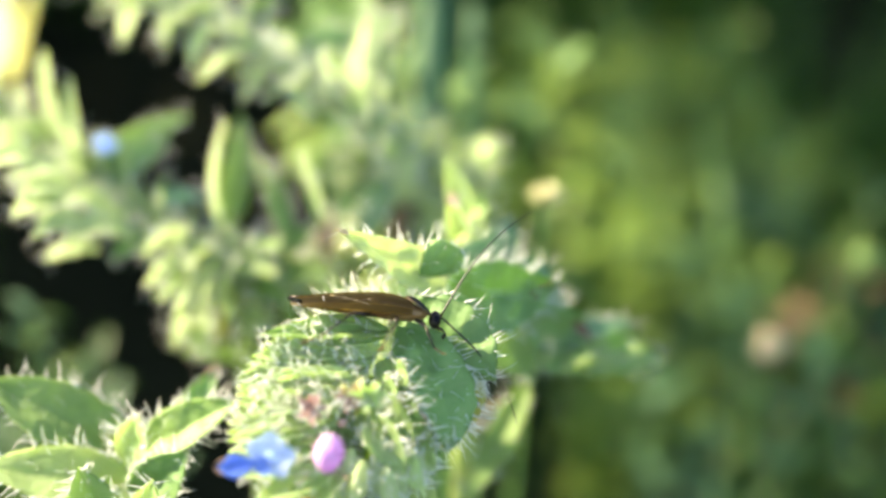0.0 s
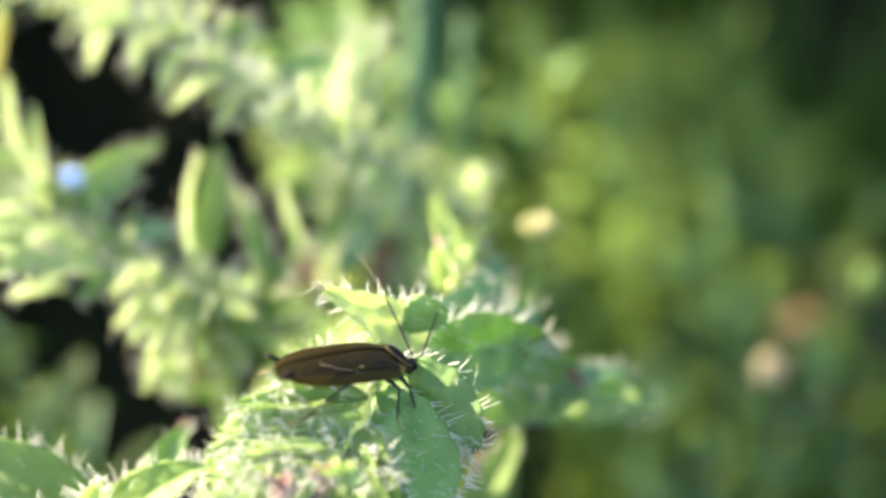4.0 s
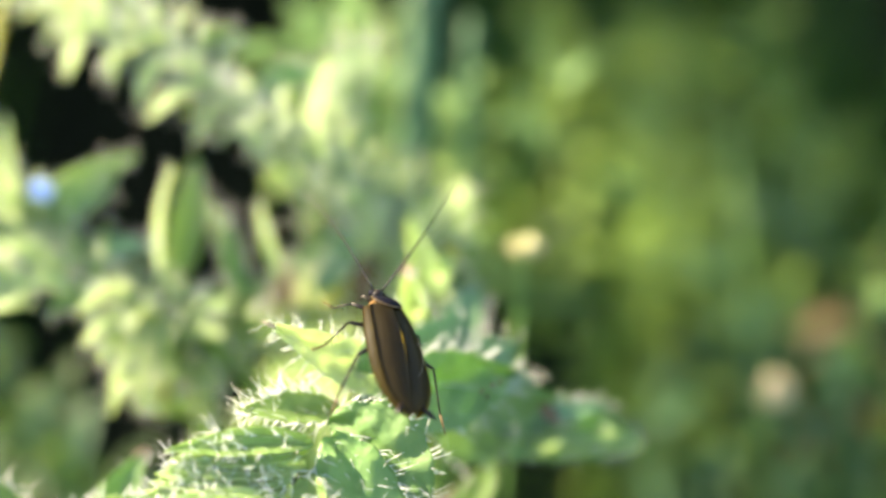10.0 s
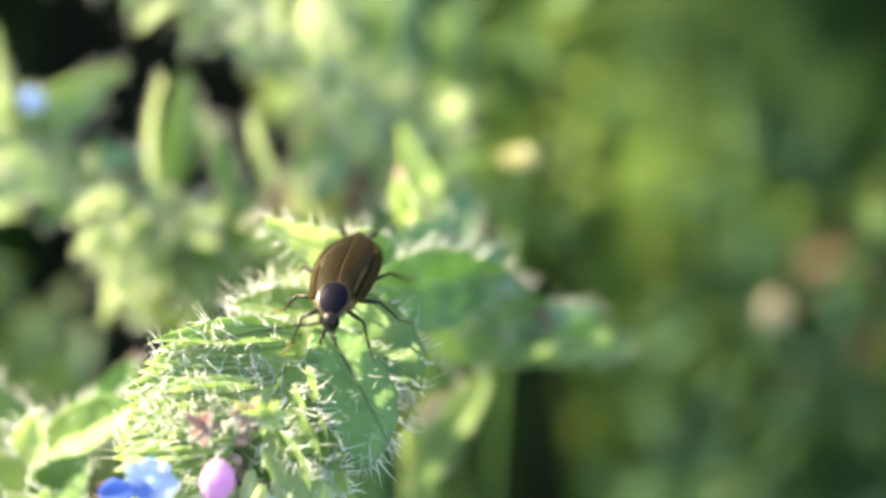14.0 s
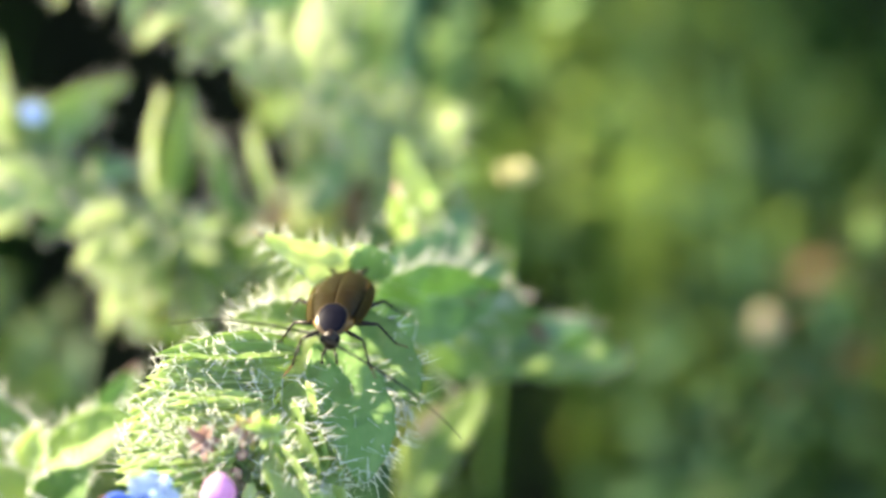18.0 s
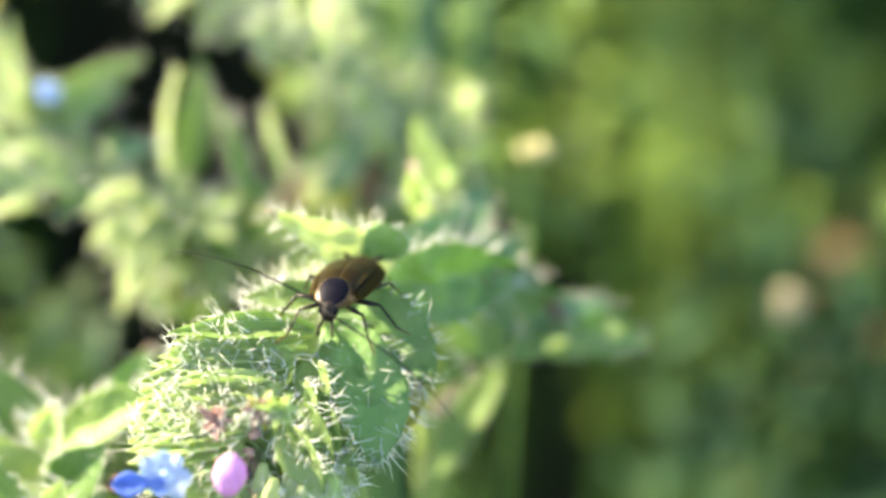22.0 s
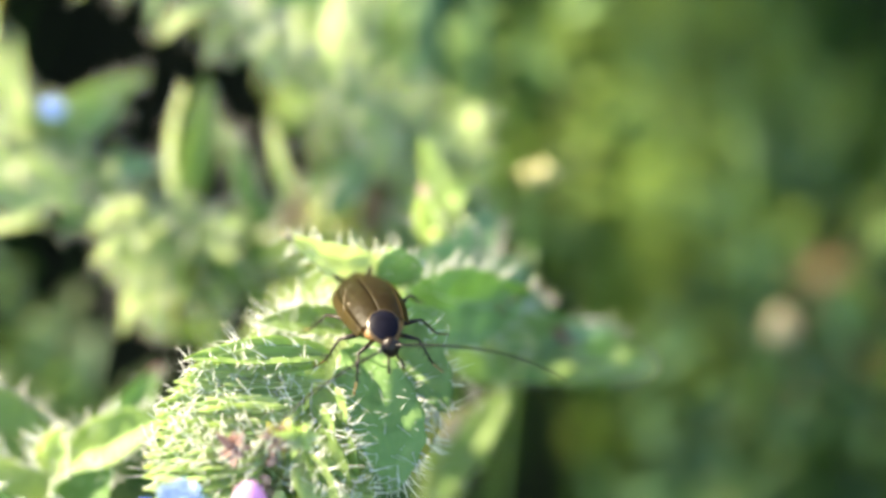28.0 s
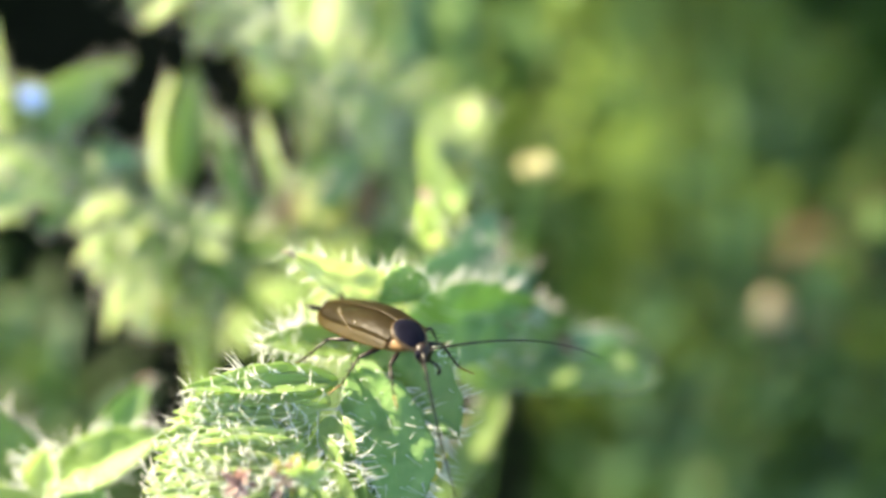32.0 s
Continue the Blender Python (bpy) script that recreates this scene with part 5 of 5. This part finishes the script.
BODY_ROWS = [  # seconds, mm, degrees
    (0, -2.19, -2.00, 302.37, -35.7, 7.1, -2.6),
    (0.5, -2.10, -1.96, 302.39, -35.9, 12.1, 1.2),
    (1, -2.06, -2.00, 302.36, -36.0, 9.8, -2.9),
    (1.5, -2.14, -2.05, 302.30, -35.8, 8.1, -2.9),
    (2, -2.06, -2.08, 302.28, -34.4, 5.2, -6.1),
    (2.5, -2.42, -1.96, 302.46, -31.2, -1.5, -7.3),
    (4.5, -1.79, -1.48, 302.79, 3.1, 21.7, 47.3),
    (5, -1.71, -1.27, 303.01, 0.7, 21.6, 62.4),
    (5.5, -1.29, -1.39, 302.87, 3.1, 20.1, 56.0),
    (6, -0.53, -1.49, 302.77, 3.8, 26.1, 49.0),
    (6.5, 0.37, -1.34, 302.93, 0.8, 21.5, 57.6),
    (7, 1.22, -1.12, 303.20, 2.6, 17.6, 61.4),
    (7.5, 1.62, -0.86, 303.49, -0.5, 21.6, 68.5),
    (8, 1.96, -0.38, 304.06, -0.6, 25.2, 66.1),
    (8.5, 2.69, 0.04, 304.55, -2.2, 29.8, 68.2),
    (9, 3.35, 0.46, 305.04, -2.4, 30.6, 76.4),
    (9.3, 3.93, -0.33, 304.12, 13.4, 10.6, 86.2),
    (9.5, 2.73, 0.54, 305.18, 19.0, 5.4, 101.8),
    (10, 3.01, 0.36, 305.01, 29.9, -6.6, 104.6),
    (10.5, 3.11, 0.30, 304.94, 25.5, -8.2, 105.9),
    (11, 3.19, 0.17, 304.78, 33.0, -6.8, 102.8),
    (11.5, 3.15, -0.27, 304.50, 25.8, -52.5, 145.3),
    (12, 2.80, -0.10, 304.57, 41.2, -14.3, 146.8),
    (12.3, 3.46, -0.42, 304.48, 5.1, -47.0, -143.3),
    (12.5, 2.89, -0.43, 304.49, 4.3, -35.2, -122.2),
    (13, 2.42, 0.17, 305.19, 8.3, -20.3, -120.3),
    (13.5, 1.05, -0.31, 304.62, -1.4, -9.2, -95.9),
    (14, 0.94, -1.09, 303.70, -1.4, -11.3, -95.5),
    (14.5, 1.11, -1.44, 303.28, 0.4, -7.9, -88.4),
    (16.5, 0.56, -1.59, 303.12, -0.5, -14.6, -92.4),
    (17, 0.67, -1.34, 303.42, 0.0, -21.2, -89.9),
    (17.5, 0.73, -1.40, 303.35, -0.1, -20.6, -91.6),
    (18, 0.74, -1.47, 303.27, -0.1, -20.4, -91.5),
    (18.5, 0.84, -1.37, 303.38, 0.0, -19.7, -89.5),
    (19, 0.77, -1.33, 303.43, -0.3, -22.7, -95.8),
    (19.5, 0.97, -1.32, 303.45, -2.5, -25.9, -92.2),
    (20, 0.41, -1.34, 303.43, -2.0, -25.3, -94.6),
    (20.5, 0.28, -1.46, 303.28, -2.1, -25.4, -94.6),
    (21, 0.14, -1.45, 303.30, -1.7, -25.0, -96.4),
    (21.5, 0.24, -1.48, 303.26, -1.7, -24.2, -96.4),
    (22, 0.41, -1.47, 303.28, -1.7, -25.9, -96.6),
    (22.5, 0.08, -1.50, 303.23, -2.0, -22.8, -94.7),
    (23, 0.81, -1.44, 303.30, 0.6, -21.3, -79.5),
    (23.5, 0.85, -1.45, 303.28, 1.7, -19.5, -72.2),
    (24, 0.83, -1.45, 303.28, 1.8, -18.2, -70.5),
    (24.5, 0.82, -1.48, 303.25, 1.6, -18.6, -72.7),
    (26.5, 0.97, -1.47, 303.25, 1.6, -16.7, -72.8),
    (27, 0.84, -1.48, 303.24, 1.7, -17.9, -71.9),
    (27.5, 0.71, -1.43, 303.30, 1.7, -18.7, -71.3),
    (28, 0.84, -1.49, 303.23, 1.7, -18.1, -72.1),
    (28.5, 0.73, -1.45, 303.28, 1.8, -20.4, -71.2),
    (29, 0.79, -1.52, 303.19, 1.7, -18.7, -71.3),
    (29.5, 0.79, -1.45, 303.29, 1.8, -19.7, -71.1),
    (30, 0.85, -1.45, 303.28, 1.8, -20.6, -71.3),
    (30.5, 0.92, -1.43, 303.31, 1.8, -22.3, -71.1),
    (31, 0.86, -1.33, 303.40, -7.9, -20.6, -58.0),
    (31.5, 0.75, -1.28, 303.44, -10.6, -22.9, -45.6),
    (32, 0.61, -1.21, 303.54, -10.0, -23.3, -49.1),
]
FEELER_ONE = [  # seconds, direction in the insect's own space
    (0, 0.47, 0.14, 0.87),
    (2, 0.29, 0.30, 0.91),
    (2.5, -0.29, 0.31, 0.91),
    (4.5, 0.13, 0.95, 0.29),
    (5.5, 0.72, 0.28, 0.63),
    (6, 0.42, -0.10, 0.90),
    (7, 0.82, -0.35, 0.45),
    (8, 0.75, -0.18, 0.63),
    (9, 0.33, 0.92, 0.22),
    (9.5, 0.85, 0.43, 0.31),
    (10, 0.93, 0.37, 0.01),
    (11, 0.93, 0.12, 0.35),
    (11.5, 0.80, -0.49, -0.35),
    (12, 0.89, -0.12, 0.43),
    (13, 0.43, -0.87, 0.23),
    (14, 0.21, -0.96, -0.16),
    (14.5, 0.19, 0.97, -0.14),
    (17, 0.02, -1.00, 0.08),
    (19, 0.06, -0.97, 0.22),
    (20, 0.10, -0.99, 0.03),
    (21.5, 0.08, -0.98, 0.19),
    (22.5, -0.03, -0.90, 0.43),
    (23, 0.17, 0.98, 0.07),
    (24, 0.37, 0.92, -0.13),
    (24.5, 0.38, 0.89, -0.25),
    (26.5, 0.49, 0.65, -0.58),
    (28, 0.35, 0.93, -0.14),
    (30, 0.39, 0.88, -0.26),
    (31, 0.04, 0.94, 0.33),
    (31.5, 0.24, 0.92, 0.29),
    (32, 0.42, 0.90, -0.10),
]
FEELER_TWO = [
    (0, 0.74, 0.21, -0.64),
    (1.2, 0.74, 0.21, -0.64),
    (2, 0.84, 0.43, 0.34),
    (2.5, 0.91, 0.37, -0.18),
    (4.5, 0.48, 0.66, 0.58),
    (5.5, 0.79, -0.06, 0.61),
    (6, 0.42, -0.89, -0.17),
    (7, 0.68, -0.72, -0.12),
    (8, 0.61, -0.79, 0.08),
    (9, 0.49, -0.86, 0.13),
    (9.5, 0.86, -0.06, 0.51),
    (10, 0.62, -0.52, 0.59),
    (11, 0.45, -0.69, 0.57),
    (11.5, 0.69, -0.70, 0.20),
    (12, 0.77, 0.03, -0.64),
    (13, 0.50, 0.29, -0.82),
    (14, 0.54, 0.53, -0.65),
    (14.5, 0.71, -0.43, -0.55),
    (17, 0.39, 0.75, -0.53),
    (19, 0.26, 0.88, -0.40),
    (20, 0.30, 0.79, -0.54),
    (21.5, 0.27, 0.85, -0.46),
    (22.5, 0.29, 0.89, -0.35),
    (23, 0.42, -0.45, -0.79),
    (24, 0.52, -0.22, -0.82),
    (24.5, 0.50, -0.27, -0.82),
    (26.5, 0.36, -0.67, -0.65),
    (28, 0.11, -0.95, -0.29),
    (30, 0.27, -0.80, -0.53),
    (31, 0.48, -0.12, -0.87),
    (31.5, 0.28, -0.41, -0.87),
    (32, 0.37, -0.19, -0.91),
]


def aim(x, y, z):
    return Vector((x, y, z)).to_track_quat("X", "Z").to_matrix().to_4x4()


def motions():
    walk(bug, [(t, pose(x * MM, y * MM, z * MM, rx, ry, rz)) for t, x, y, z, rx, ry, rz in BODY_ROWS])
    for an, rows in zip(feelers, (FEELER_ONE, FEELER_TWO)):
        walk(an, [(t, Matrix.Translation(an.location) @ aim(x, y, z)) for t, x, y, z in rows])
    steps = [(0, 0), (2.5, 0), (3.0, 1), (3.5, -1), (4.0, 1), (4.5, 0), (5.0, -0.7), (5.5, 0.3), (6.5, 0), (7, 0.8), (7.5, -0.6), (8, 0.7), (8.5, 0), (9, 0.8), (9.3, -0.8), (9.5, 0.6), (10, 0), (11, 0),
             (11.5, 0.8), (12, -0.8), (12.3, 0.7), (12.5, -0.5), (13, 0.7), (13.5, -0.5), (14, 0), (19, 0), (20, 0.3), (22.5, 0.3), (23, -0.4), (24, 0), (30.5, 0), (31, 0.6), (31.5, -0.3), (32, 0)]
    for leg, i, s in legs:
        sign = 1 if (i + (s > 0)) % 2 else -1
        walk(leg, [(t, Matrix.Translation(leg.location) @ pose(0, 0, 0, 4 * s * abs(a) * (1 if a * sign > 0 else 0), 0, 16 * a * sign)) for t, a in steps])


motions()
